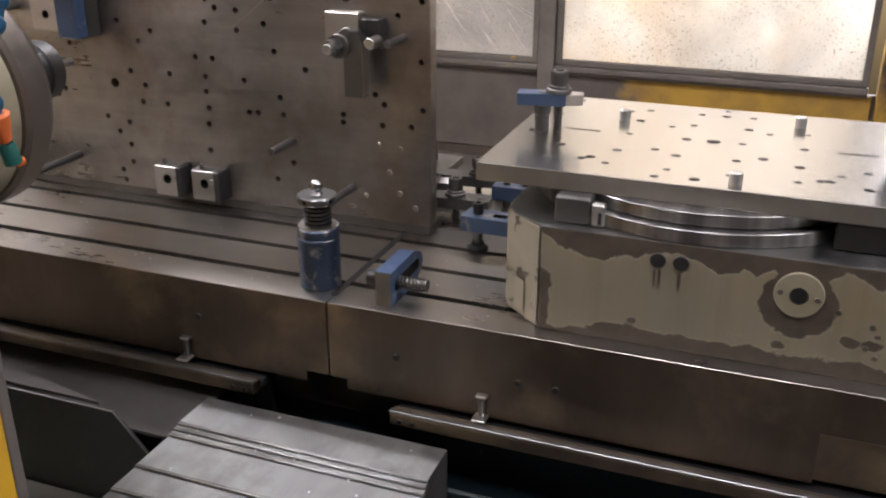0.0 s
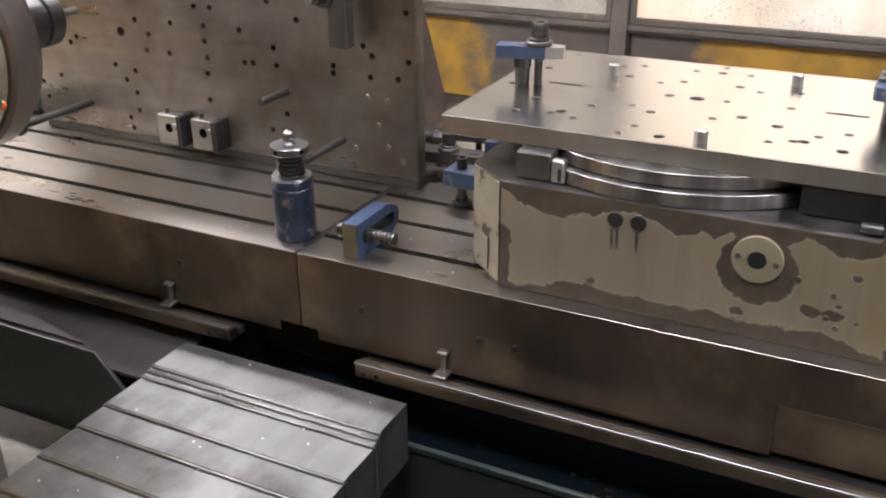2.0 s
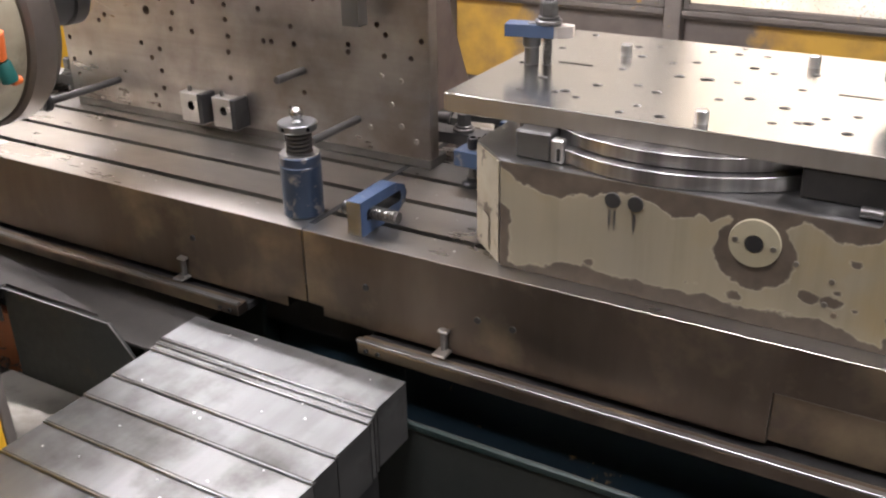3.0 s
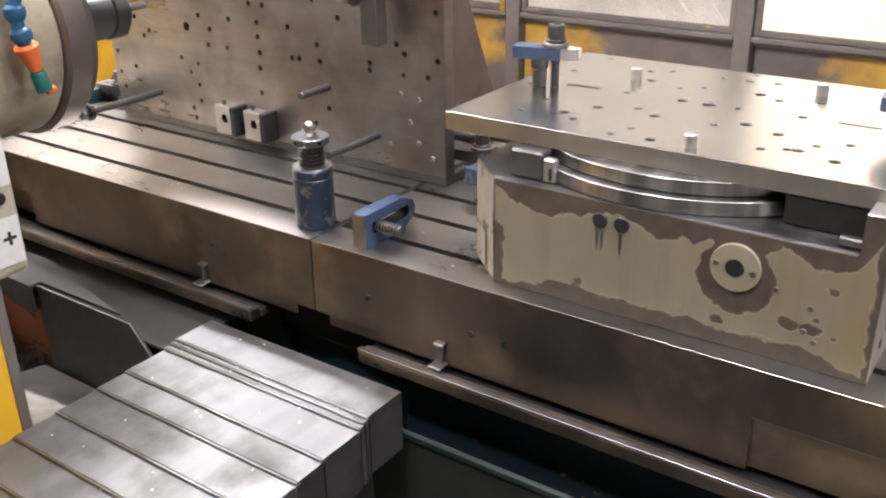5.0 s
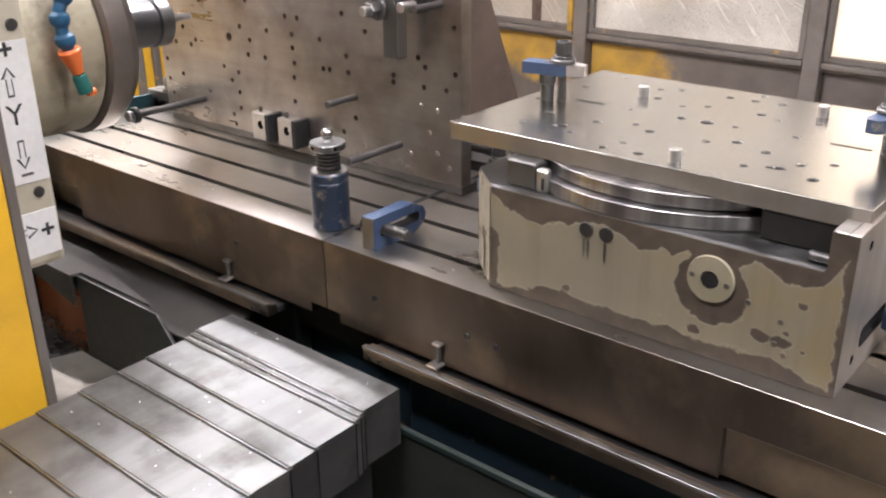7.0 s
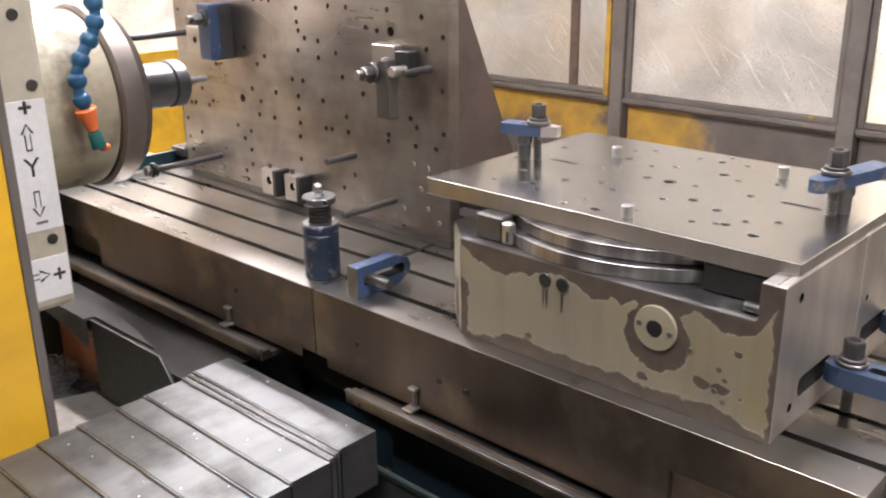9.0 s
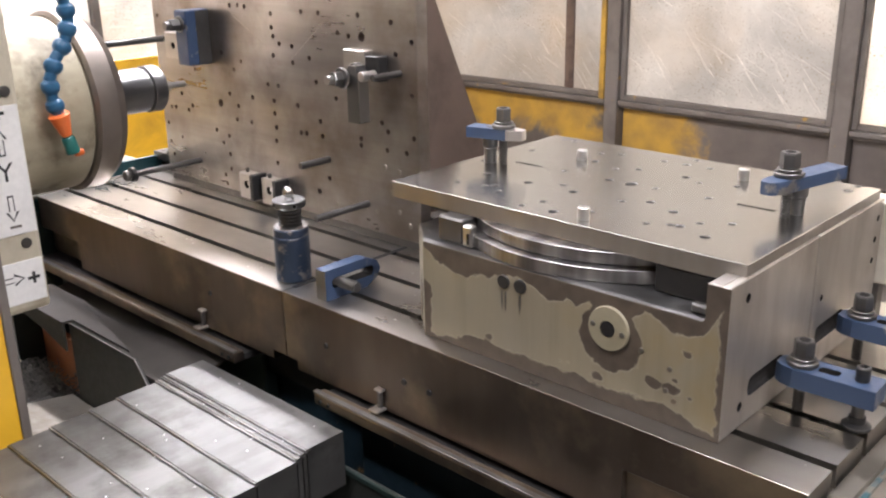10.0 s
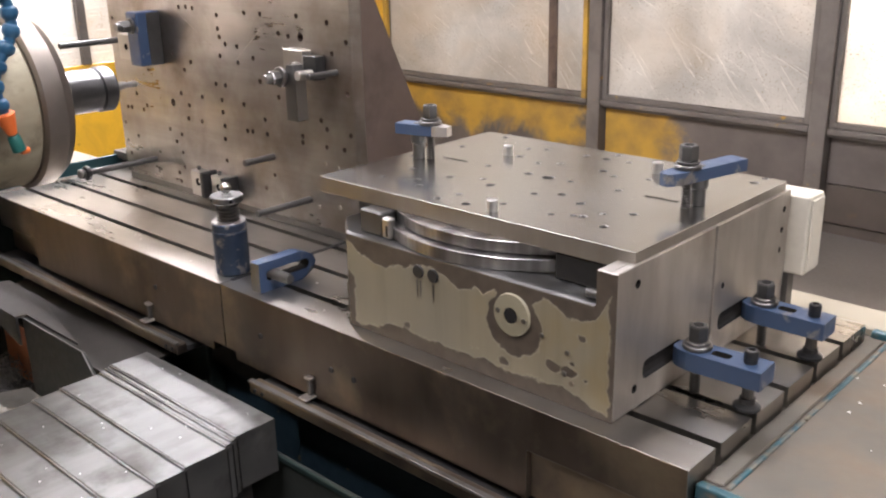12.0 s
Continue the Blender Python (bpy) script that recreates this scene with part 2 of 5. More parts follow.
CONCRETE = surface("oily concrete", (0.09, 0.08, 0.07), (0.15, 0.132, 0.115), (0.35, 0.6), 0.0, 1.5, 40)
PLASTER = surface("grey hall wall", (0.29, 0.275, 0.255), (0.37, 0.35, 0.325), (0.6, 0.75), 0.0, 1.2, 30)
ROOF_MAT = surface("dark roof sheet", (0.13, 0.125, 0.12), (0.18, 0.17, 0.165), (0.6, 0.7), 0.2, 1.5, 30)
KHAKI = surface("khaki enamel", (0.25, 0.225, 0.16), (0.28, 0.25, 0.17), (0.38, 0.5), 0.0, 6, 60, (1, 1, 1), 0.05, (0.2, 0.16, 0.1), (0.6, 0.75), 12)
GUARD_PAINT = surface("dull guard paint", (0.018, 0.021, 0.019), (0.032, 0.034, 0.03), (0.55, 0.7), 0.0, 5, 60, (1, 1, 1), 0.1, (0.06, 0.05, 0.035), (0.6, 0.75), 7)
GUARD_PAINT.node_tree.nodes["Principled BSDF"].inputs["Specular IOR Level"].default_value = 0.25
OILY.node_tree.nodes["Principled BSDF"].inputs["Specular IOR Level"].default_value = 0.2
CHAMFER_PAINT = worn_paint("worn corner enamel", (0.30, 0.275, 0.21), (0.10, 0.08, 0.06), (0.54, 0.58), 14, 0.45, 0.3, (0.2, 0.165, 0.11))
GUSSET = surface("rust-tinged cast web", (0.15, 0.115, 0.10), (0.22, 0.165, 0.145), (0.42, 0.55), 0.7, 4, 60, (1, 1, 1), 0.12, (0.10, 0.08, 0.07), (0.5, 0.7), 5)


def flaked_box_paint():
    """Khaki paint on the box's front: ragged bare bands along its edges, a bare patch below the hub, small chips."""
    m, nt, bsdf, li = nodes_of("flaked khaki paint")
    tc, sep = nt.nodes.new("ShaderNodeTexCoord"), nt.nodes.new("ShaderNodeSeparateXYZ")
    v = tc.outputs["Object"]
    li.new(v, sep.inputs[0])
    x, z = sep.outputs[0], sep.outputs[2]
    n1 = maths(nt, "SUBTRACT", noise_of(nt, v, 11, 6, 0.6), 0.5)
    n2 = maths(nt, "SUBTRACT", noise_of(nt, v, 42, 4, 0.6), 0.5)
    wob = maths(nt, "ADD", maths(nt, "MULTIPLY", n1, 0.034), maths(nt, "MULTIPLY", n2, 0.026))

    def edge_line(along, lo, hi, pts):
        """The height of a ragged paint edge over its length."""
        return maths(nt, "MULTIPLY", ramp(nt, ranged(nt, along, 0, 1, lo, hi), [((p - lo) / (hi - lo), (h * 4,) * 3) for p, h in pts]), 0.25)

    top_edge = edge_line(x, -0.302, 0.302, ((-0.302, 0.18), (-0.27, 0.155), (-0.233, 0.142), (-0.191, 0.136), (-0.158, 0.153), (-0.069, 0.172), (-0.043, 0.157), (-0.018, 0.143), (0.023, 0.156), (0.041, 0.147), (0.056, 0.16), (0.141, 0.16), (0.168, 0.175), (0.194, 0.166), (0.215, 0.155), (0.239, 0.159), (0.266, 0.17), (0.281, 0.195), (0.302, 0.22)))
    foot_edge = edge_line(x, -0.302, 0.302, ((-0.302, 0.006), (-0.252, 0.015), (-0.187, 0.031), (-0.139, 0.035), (-0.111, 0.027), (0.043, 0.034), (0.07, 0.024), (0.159, 0.03), (0.212, 0.033), (0.238, 0.028), (0.255, 0.016), (0.302, 0.012)))
    left_edge = edge_line(z, 0.0, 0.2, ((0.0, 0.02), (0.042, 0.024), (0.083, 0.028), (0.107, 0.018), (0.129, 0.0), (0.2, 0.0)))
    top, bottom = maths(nt, "SUBTRACT", top_edge, z), maths(nt, "SUBTRACT", z, foot_edge)
    left = maths(nt, "SUBTRACT", maths(nt, "ADD", x, 0.304), left_edge)
    right = maths(nt, "SUBTRACT", 0.29, x)
    edge = maths(nt, "MINIMUM", maths(nt, "MINIMUM", top, bottom), maths(nt, "MINIMUM", left, right))
    dx, dz = maths(nt, "SUBTRACT", x, 0.104), maths(nt, "SUBTRACT", z, 0.112)
    d2 = maths(nt, "SQRT", maths(nt, "ADD", maths(nt, "MULTIPLY", dx, dx), maths(nt, "MULTIPLY", dz, dz)))
    hub = maths(nt, "SUBTRACT", d2, 0.056)
    for px, pz, pr in ((0.013, 0.045, 0.0), (0.029, 0.047, 0.0), (0.086, 0.041, 0.006), (0.187, 0.063, 0.007), (0.22, 0.063, 0.009), (0.251, 0.057, 0.002), (0.223, 0.079, 0.001), (0.242, 0.126, 0.0), (-0.141, 0.042, 0.0)):
        ex, ez = maths(nt, "SUBTRACT", x, px), maths(nt, "MULTIPLY", maths(nt, "SUBTRACT", z, pz), 1.5)
        dd = maths(nt, "SQRT", maths(nt, "ADD", maths(nt, "MULTIPLY", ex, ex), maths(nt, "MULTIPLY", ez, ez)))
        hub = maths(nt, "MINIMUM", hub, maths(nt, "SUBTRACT", dd, pr + 0.006))
    keep = maths(nt, "ADD", maths(nt, "MINIMUM", edge, hub), wob)
    chips = maths(nt, "MULTIPLY", maths(nt, "SUBTRACT", 0.78, noise_of(nt, v, 26, 3, 0.5)), 0.5)
    keep = maths(nt, "MINIMUM", keep, chips)
    mask = ranged(nt, keep, 0, 1, -0.0008, 0.0008)
    rim = ranged(nt, maths(nt, "ABSOLUTE", keep), 1, 0, 0.0008, 0.0028)
    paint = ramp(nt, noise_of(nt, v, 4, 5), ((0.3, (0.195, 0.175, 0.132)), (0.56, (0.225, 0.197, 0.138)), (0.7, (0.23, 0.178, 0.09))))
    runs = noise_of(nt, coords(nt, (34, 34, 2.5)), 1.0, 5, 0.6)
    paint = mixed(nt, 0.3, paint, ramp(nt, runs, ((0.34, (0.7, 0.66, 0.58)), (0.5, (0.97, 0.96, 0.94)), (0.66, (1.06, 1.06, 1.06)))), "MULTIPLY")
    bare = ramp(nt, noise_of(nt, v, 30, 5), ((0.3, (0.06, 0.047, 0.036)), (0.7, (0.095, 0.075, 0.056))))
    col = mixed(nt, mask, bare, paint)
    col = mixed(nt, maths(nt, "MULTIPLY", rim, 0.22), col, (0.42, 0.38, 0.29))
    li.new(col, bsdf.inputs["Base Color"])
    li.new(ranged(nt, noise_of(nt, v, 25, 3), 0.38, 0.5), bsdf.inputs["Roughness"])
    bumped(nt, bsdf, maths(nt, "ADD", mask, maths(nt, "MULTIPLY", noise_of(nt, v, 120, 2), 0.15)), 0.5, 0.0012)
    return m


def dirty_pane(name, tone, specks, scratch):
    """Milky, splashed polycarbonate that lets daylight through: translucent, with dirt specks and scratches."""
    m, nt, bsdf, li = nodes_of(name)
    v = coords(nt)
    soil = ramp(nt, noise_of(nt, v, 1.3, 6, 0.6, 0.5), ((0.3, tuple(c * 0.62 for c in tone)), (0.7, tone)))
    brown = ranged(nt, noise_of(nt, v, 0.9, 4, 0.55, 0.8), 0, 0.55, 0.45, 0.72)
    soil = mixed(nt, brown, soil, tuple(c * k for c, k in zip(tone, (0.76, 0.65, 0.52))))
    where = ranged(nt, noise_of(nt, v, 2.1, 3), 0.2, 1.0, 0.35, 0.6)
    spot = maths(nt, "MULTIPLY", ranged(nt, noise_of(nt, v, 58, 2, 0.5), 0, specks, 0.6, 0.68), where)
    col = mixed(nt, spot, soil, (0.2, 0.15, 0.09))
    for turn, wide in ((-38, 26), (-62, 40)):
        vec = coords(nt, (1 / wide, 1, 0.9))
        vec.node.vector_type = "TEXTURE"
        vec.node.inputs["Rotation"].default_value = (0, radians(turn), 0)
        line = maths(nt, "MULTIPLY", ranged(nt, noise_of(nt, vec, 1.5, 4, 0.65, 0.9), 0, scratch, 0.62, 0.68), where)
        col = mixed(nt, line, col, tuple(min(0.95, c * 1.6) for c in tone))
    li.new(col, bsdf.inputs["Base Color"])
    bsdf.inputs["Roughness"].default_value = 0.3
    tr, mx = nt.nodes.new("ShaderNodeBsdfTranslucent"), nt.nodes.new("ShaderNodeMixShader")
    li.new(col, tr.inputs[0])
    mx.inputs[0].default_value = 0.65
    li.new(bsdf.outputs[0], mx.inputs[1])
    li.new(tr.outputs[0], mx.inputs[2])
    li.new(mx.outputs[0], nt.nodes["Material Output"].inputs[0])
    return m


def panel_paint(name, at, side, low=None):
    """Yellow sheet whose paint has gone to brown soot beyond a ragged line across the panel, and below one where low is given."""
    m, nt, bsdf, li = nodes_of(name)
    tc, sep = nt.nodes.new("ShaderNodeTexCoord"), nt.nodes.new("ShaderNodeSeparateXYZ")
    v = tc.outputs["Object"]
    li.new(v, sep.inputs[0])
    n = maths(nt, "MULTIPLY", maths(nt, "SUBTRACT", noise_of(nt, v, 1.6, 7, 0.65, 0.5), 0.5), 1.5)
    kept = maths(nt, "MULTIPLY", maths(nt, "SUBTRACT", sep.outputs[0], -at if side < 0 else at), side)
    if low is not None:
        kept = maths(nt, "MINIMUM", maths(nt, "ADD", kept, 0.7), maths(nt, "MULTIPLY", maths(nt, "SUBTRACT", sep.outputs[2], low), 1.4))
    gone = ranged(nt, maths(nt, "ADD", kept, n), 1, 0, -0.12, 0.12)
    paint = ramp(nt, noise_of(nt, v, 3.5, 6, 0.6), ((0.3, (0.26, 0.155, 0.05)), (0.62, (0.47, 0.28, 0.045))))
    soot = ramp(nt, noise_of(nt, v, 2.2, 6, 0.6), ((0.3, (0.085, 0.072, 0.064)), (0.7, (0.15, 0.127, 0.112))))
    li.new(mixed(nt, gone, paint, soot), bsdf.inputs["Base Color"])
    li.new(ranged(nt, noise_of(nt, v, 12, 4), 0.42, 0.58), bsdf.inputs["Roughness"])
    bumped(nt, bsdf, noise_of(nt, v, 60, 3), 0.15, 0.001)
    return m


def reflection_streaked_steel(cx, cy):
    """Finely ground ring with streaks of reflection painted into its tone, and its gloss, round its axis at (cx, cy).
    """
    m, nt, bsdf, li = nodes_of("ring steel with painted reflections")
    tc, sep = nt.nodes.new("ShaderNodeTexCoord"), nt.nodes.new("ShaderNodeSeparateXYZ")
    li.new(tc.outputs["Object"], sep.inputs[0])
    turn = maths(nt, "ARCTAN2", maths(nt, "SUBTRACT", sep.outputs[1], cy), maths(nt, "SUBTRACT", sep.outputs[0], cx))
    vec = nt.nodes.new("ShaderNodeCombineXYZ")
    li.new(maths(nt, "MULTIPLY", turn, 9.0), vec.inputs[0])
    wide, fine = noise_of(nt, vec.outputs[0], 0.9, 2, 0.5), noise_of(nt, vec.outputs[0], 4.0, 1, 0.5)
    # wide streaks: reflected surroundings put into the base colour
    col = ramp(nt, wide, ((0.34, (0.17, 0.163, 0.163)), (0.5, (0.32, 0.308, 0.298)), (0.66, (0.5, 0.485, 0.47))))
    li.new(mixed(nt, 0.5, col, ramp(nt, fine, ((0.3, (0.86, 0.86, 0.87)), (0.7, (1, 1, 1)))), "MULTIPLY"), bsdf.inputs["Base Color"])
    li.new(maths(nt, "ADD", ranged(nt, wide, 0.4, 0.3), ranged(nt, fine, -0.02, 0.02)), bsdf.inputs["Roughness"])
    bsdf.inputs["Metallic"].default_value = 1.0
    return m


RING_REFLECTING = reflection_streaked_steel(-0.07, 0.018)
BOX_PAINT = flaked_box_paint()
PANE_BRIGHT = dirty_pane("splashed bright pane", (0.9, 0.86, 0.78), 0.75, 0.1)
PANE_DULL = dirty_pane("scratched dull pane", (0.58, 0.552, 0.505), 0.6, 0.5)
LAMP_GLOW, _nt, _b, _li = nodes_of("lamp diffuser")
_b.inputs["Emission Color"].default_value, _b.inputs["Emission Strength"].default_value = (1, 0.95, 0.86, 1), 6.0

# ---- mesh helpers ----


def box(bm, x0, x1, y0, y1, z0, z1, bev=0.0, seg=1):
    vs = [bm.verts.new((x, y, z)) for x in (x0, x1) for y in (y0, y1) for z in (z0, z1)]
    fs = [bm.faces.new([vs[i] for i in q]) for q in ((0, 1, 3, 2), (4, 6, 7, 5), (0, 4, 5, 1), (2, 3, 7, 6), (0, 2, 6, 4), (1, 5, 7, 3))]
    if bev:
        es = list({e for f in fs for e in f.edges})
        bmesh.ops.bevel(bm, geom=es, offset=bev, segments=seg, affect="EDGES", profile=0.5)
    return bm


def axis_turn(axis):
    return {"z": Matrix.Identity(4), "x": pose(0, 0, 0, 0, 90, 0), "y": pose(0, 0, 0, -90, 0, 0)}[axis]


def lathe(bm, rings, c=(0, 0, 0), axis="z", seg=28):
    """A turned body: rings of (radius, height along the axis)."""
    m = Matrix.Translation(c) @ axis_turn(axis)
    loops = []
    for r, h in rings:
        loops.append([bm.verts.new(m @ Vector((r * math.cos(2 * math.pi * i / seg), r * math.sin(2 * math.pi * i / seg), h))) for i in range(seg)])
    for a, b in zip(loops, loops[1:]):
        for i in range(seg):
            f = bm.faces.new((a[i], a[(i + 1) % seg], b[(i + 1) % seg], b[i]))
            f.smooth = True
    bm.faces.new(loops[0][::-1])
    bm.faces.new(loops[-1])
    return bm


def cyl(bm, r, h0, h1, c=(0, 0, 0), axis="z", seg=28, ch=None):
    ch = min(r * 0.12, abs(h1 - h0) * 0.2) if ch is None else ch
    return lathe(bm, ((r - ch, h0), (r, h0 + ch), (r, h1 - ch), (r - ch, h1)), c, axis, seg)


def thread(bm, r, h0, h1, c=(0, 0, 0), axis="z", pitch=0.005, seg=24):
    rings, h = [(r * 0.85, h0)], h0
    while h < h1 - pitch:
        rings += [(r, h + pitch * 0.22), (r, h + pitch * 0.45), (r * 0.76, h + pitch * 0.62), (r * 0.76, h + pitch * 0.95)]
        h += pitch
    return lathe(bm, rings + [(r * 0.86, h1)], c, axis, seg)


def prism(bm, pts, plane, a, b):
    """A polygon pushed from a to b: plane 'yz' along x, 'xz' along y, 'xy' along z."""
    def at(p, d):
        return {"yz": (d, p[0], p[1]), "xz": (p[0], d, p[1]), "xy": (p[0], p[1], d)}[plane]
    lo, hi = [bm.verts.new(at(p, a)) for p in pts], [bm.verts.new(at(p, b)) for p in pts]
    bm.faces.new(lo)
    bm.faces.new(hi[::-1])
    for i in range(len(pts)):
        j = (i + 1) % len(pts)
        bm.faces.new((lo[i], hi[i], hi[j], lo[j]))
    return bm


def tube(bm, path, r, seg=12):
    """A round bar along a path of points."""
    path = [Vector(p) for p in path]
    loops = []
    for i, p in enumerate(path):
        d = (path[min(i + 1, len(path) - 1)] - path[max(i - 1, 0)]).normalized()
        q = d.to_track_quat("Z", "Y")
        loops.append([bm.verts.new(p + q @ Vector((r * math.cos(2 * math.pi * k / seg), r * math.sin(2 * math.pi * k / seg), 0))) for k in range(seg)])
    for a, b in zip(loops, loops[1:]):
        for k in range(seg):
            bm.faces.new((a[k], a[(k + 1) % seg], b[(k + 1) % seg], b[k])).smooth = True
    bm.faces.new(loops[0][::-1])
    bm.faces.new(loops[-1])
    return bm


def B():
    return bmesh.new()


def mesh_of(name, bm, material):
    bmesh.ops.recalc_face_normals(bm, faces=bm.faces)
    for e in bm.edges:
        if len(e.link_faces) == 2 and e.calc_face_angle(0) > 0.55:
            e.smooth = False
    me = bpy.data.meshes.new(name)
    bm.to_mesh(me)
    bm.free()
    me.materials.append(material)
    return me


def thing(name, base, label, category, group="", kind=""):
    """The Empty of a thing at its base; its parts are then given in world metres."""
    ob = new(name)
    ob.location = base
    ob.empty_display_size = 0.05
    return tagged(ob, label, category, group, kind)


def base_of(ob):
    v = Vector(ob.location)
    while ob.parent:
        ob = ob.parent
        v += Vector(ob.location)
    return v


def part(name, bm, material, parent, label=""):
    bmesh.ops.translate(bm, verts=bm.verts, vec=-base_of(parent))
    ob = new(name, mesh_of(name, bm, material))
    ob.parent = parent
    return tagged(ob, label)


def solid(name, bm, material, label, category, base=(0, 0, 0), kind="", group=""):
    bmesh.ops.translate(bm, verts=bm.verts, vec=-Vector(base))
    ob = new(name, mesh_of(name, bm, material))
    ob.location = base
    return tagged(ob, label, category, group, kind)


def bored(ob, cutter, wall=None):
    """Takes the cutter's bodies out of ob's mesh."""
    bmesh.ops.translate(cutter, verts=cutter.verts, vec=-base_of(ob))
    bmesh.ops.recalc_face_normals(cutter, faces=cutter.faces)
    me = bpy.data.meshes.new("cutter")
    cutter.to_mesh(me)
    cutter.free()
    me.materials.append(wall or RECESS_SHADE)
    tool = new("cutter", me)
    tool.location = base_of(ob)
    mod = ob.modifiers.new("bore", "BOOLEAN")
    mod.operation, mod.solver, mod.object, mod.material_mode, mod.use_self = "DIFFERENCE", "EXACT", tool, "TRANSFER", True
    bpy.context.view_layer.update()
    done = bpy.data.meshes.new_from_object(ob.evaluated_get(bpy.context.evaluated_depsgraph_get()))
    ob.modifiers.clear()
    bm = bmesh.new()
    bm.from_mesh(done)
    bmesh.ops.remove_doubles(bm, verts=bm.verts, dist=0.00002)
    bmesh.ops.dissolve_degenerate(bm, edges=bm.edges, dist=0.00002)
    bmesh.ops.triangulate(bm, faces=[f for f in bm.faces if len(f.verts) > 4])
    bm.normal_update()
    for e in bm.edges:
        e.smooth = len(e.link_faces) != 2 or e.calc_face_angle(0) < 0.5
    for f in bm.faces:
        f.smooth = f.smooth and max(abs(c) for c in f.normal) < 0.9999
    bm.to_mesh(done)
    bm.free()
    ob.data = done
    bpy.data.objects.remove(tool)
    return ob


# ---- the hall ----
TOP = 0.957                                                # the machine table's working face
solid("floor", box(B(), WALL_X - 0.3, WALL_R + 0.3, WALL_F - 0.3, WALL_Y + 0.3, FLOOR - 0.2, FLOOR), CONCRETE, "dark oily concrete workshop floor", "floor", kind="structure")
solid("ceiling", box(B(), WALL_X - 0.3, WALL_R + 0.3, WALL_F - 0.3, WALL_Y + 0.3, ROOF, ROOF + 0.2), ROOF_MAT, "dark sheet roof of the workshop", "ceiling", kind="structure")
solid("wall_front", box(B(), WALL_X, WALL_R, WALL_F - 0.2, WALL_F, FLOOR, ROOF), PLASTER, "plain grey workshop wall", "wall", kind="structure")
solid("wall_right", box(B(), WALL_R, WALL_R + 0.2, WALL_F, WALL_Y, FLOOR, ROOF), PLASTER, "plain grey workshop wall", "wall", kind="structure")

# back wall: steel panels below, framed polycarbonate windows, plain wall above
wall_n = thing("wall_north", (0, WALL_Y, FLOOR), "steel guard wall with grimy yellow and brown panels", "wall", kind="structure")
part("upper_wall", box(B(), WALL_X, WALL_R, WALL_Y, WALL_Y + 0.12, HEAD + 0.09, ROOF), PLASTER, wall_n)
part("lower_wall", box(B(), WALL_X, WALL_R, WALL_Y + 0.06, WALL_Y + 0.12, FLOOR, SILL - 0.08), BROWN_PANEL, wall_n)
part("end_wall", box(B(), 5.2, WALL_R, WALL_Y + 0.02, WALL_Y + 0.12, SILL - 0.078, HEAD + 0.088), BROWN_PANEL, wall_n)
part("end_wall", box(B(), WALL_X, POST_C - 0.1, WALL_Y + 0.02, WALL_Y + 0.12, SILL - 0.078, HEAD + 0.088), BROWN_PANEL, wall_n)
for x0, x1, z0, z1, material in ((POST_A + 0.09, POST_R - 0.04, -0.5, SILL - 0.085, panel_paint("half sooted yellow panel", -0.6, 1.0)), (POST_B + 0.09, POST_A - 0.09, FLOOR + 0.1, SILL - 0.085, panel_paint("mostly sooted yellow panel", 0.38, -1.0)), (POST_C + 0.1, POST_B - 0.09, FLOOR + 0.1, SILL - 0.085, panel_paint("low sooted yellow panel", -0.1, -0.5, -0.42)), (POST_A + 0.09, POST_R - 0.04, FLOOR + 0.1, -0.506, BROWN_PANEL)):
    mid = ((x0 + x1) / 2, WALL_Y, 0)
    panel = part("panel", box(B(), x0, x1, WALL_Y + 0.035, WALL_Y + 0.056, z0, z1, 0.006), material, wall_n)
    panel.data.transform(Matrix.Translation(base_of(wall_n) - Vector(mid)))
    panel.location = Vector(mid) - base_of(wall_n)
for x, w, material in ((POST_A, 0.15, FRAME), (POST_B, 0.15, FRAME), (POST_C, 0.16, YELLOW), (POST_R + 0.08, 0.18, YELLOW_GRIME)):
    part("post", box(B(), x - w / 2, x + w / 2, WALL_Y - 0.07, WALL_Y + 0.12, FLOOR, HEAD + 0.09, 0.01, 2), material, wall_n)
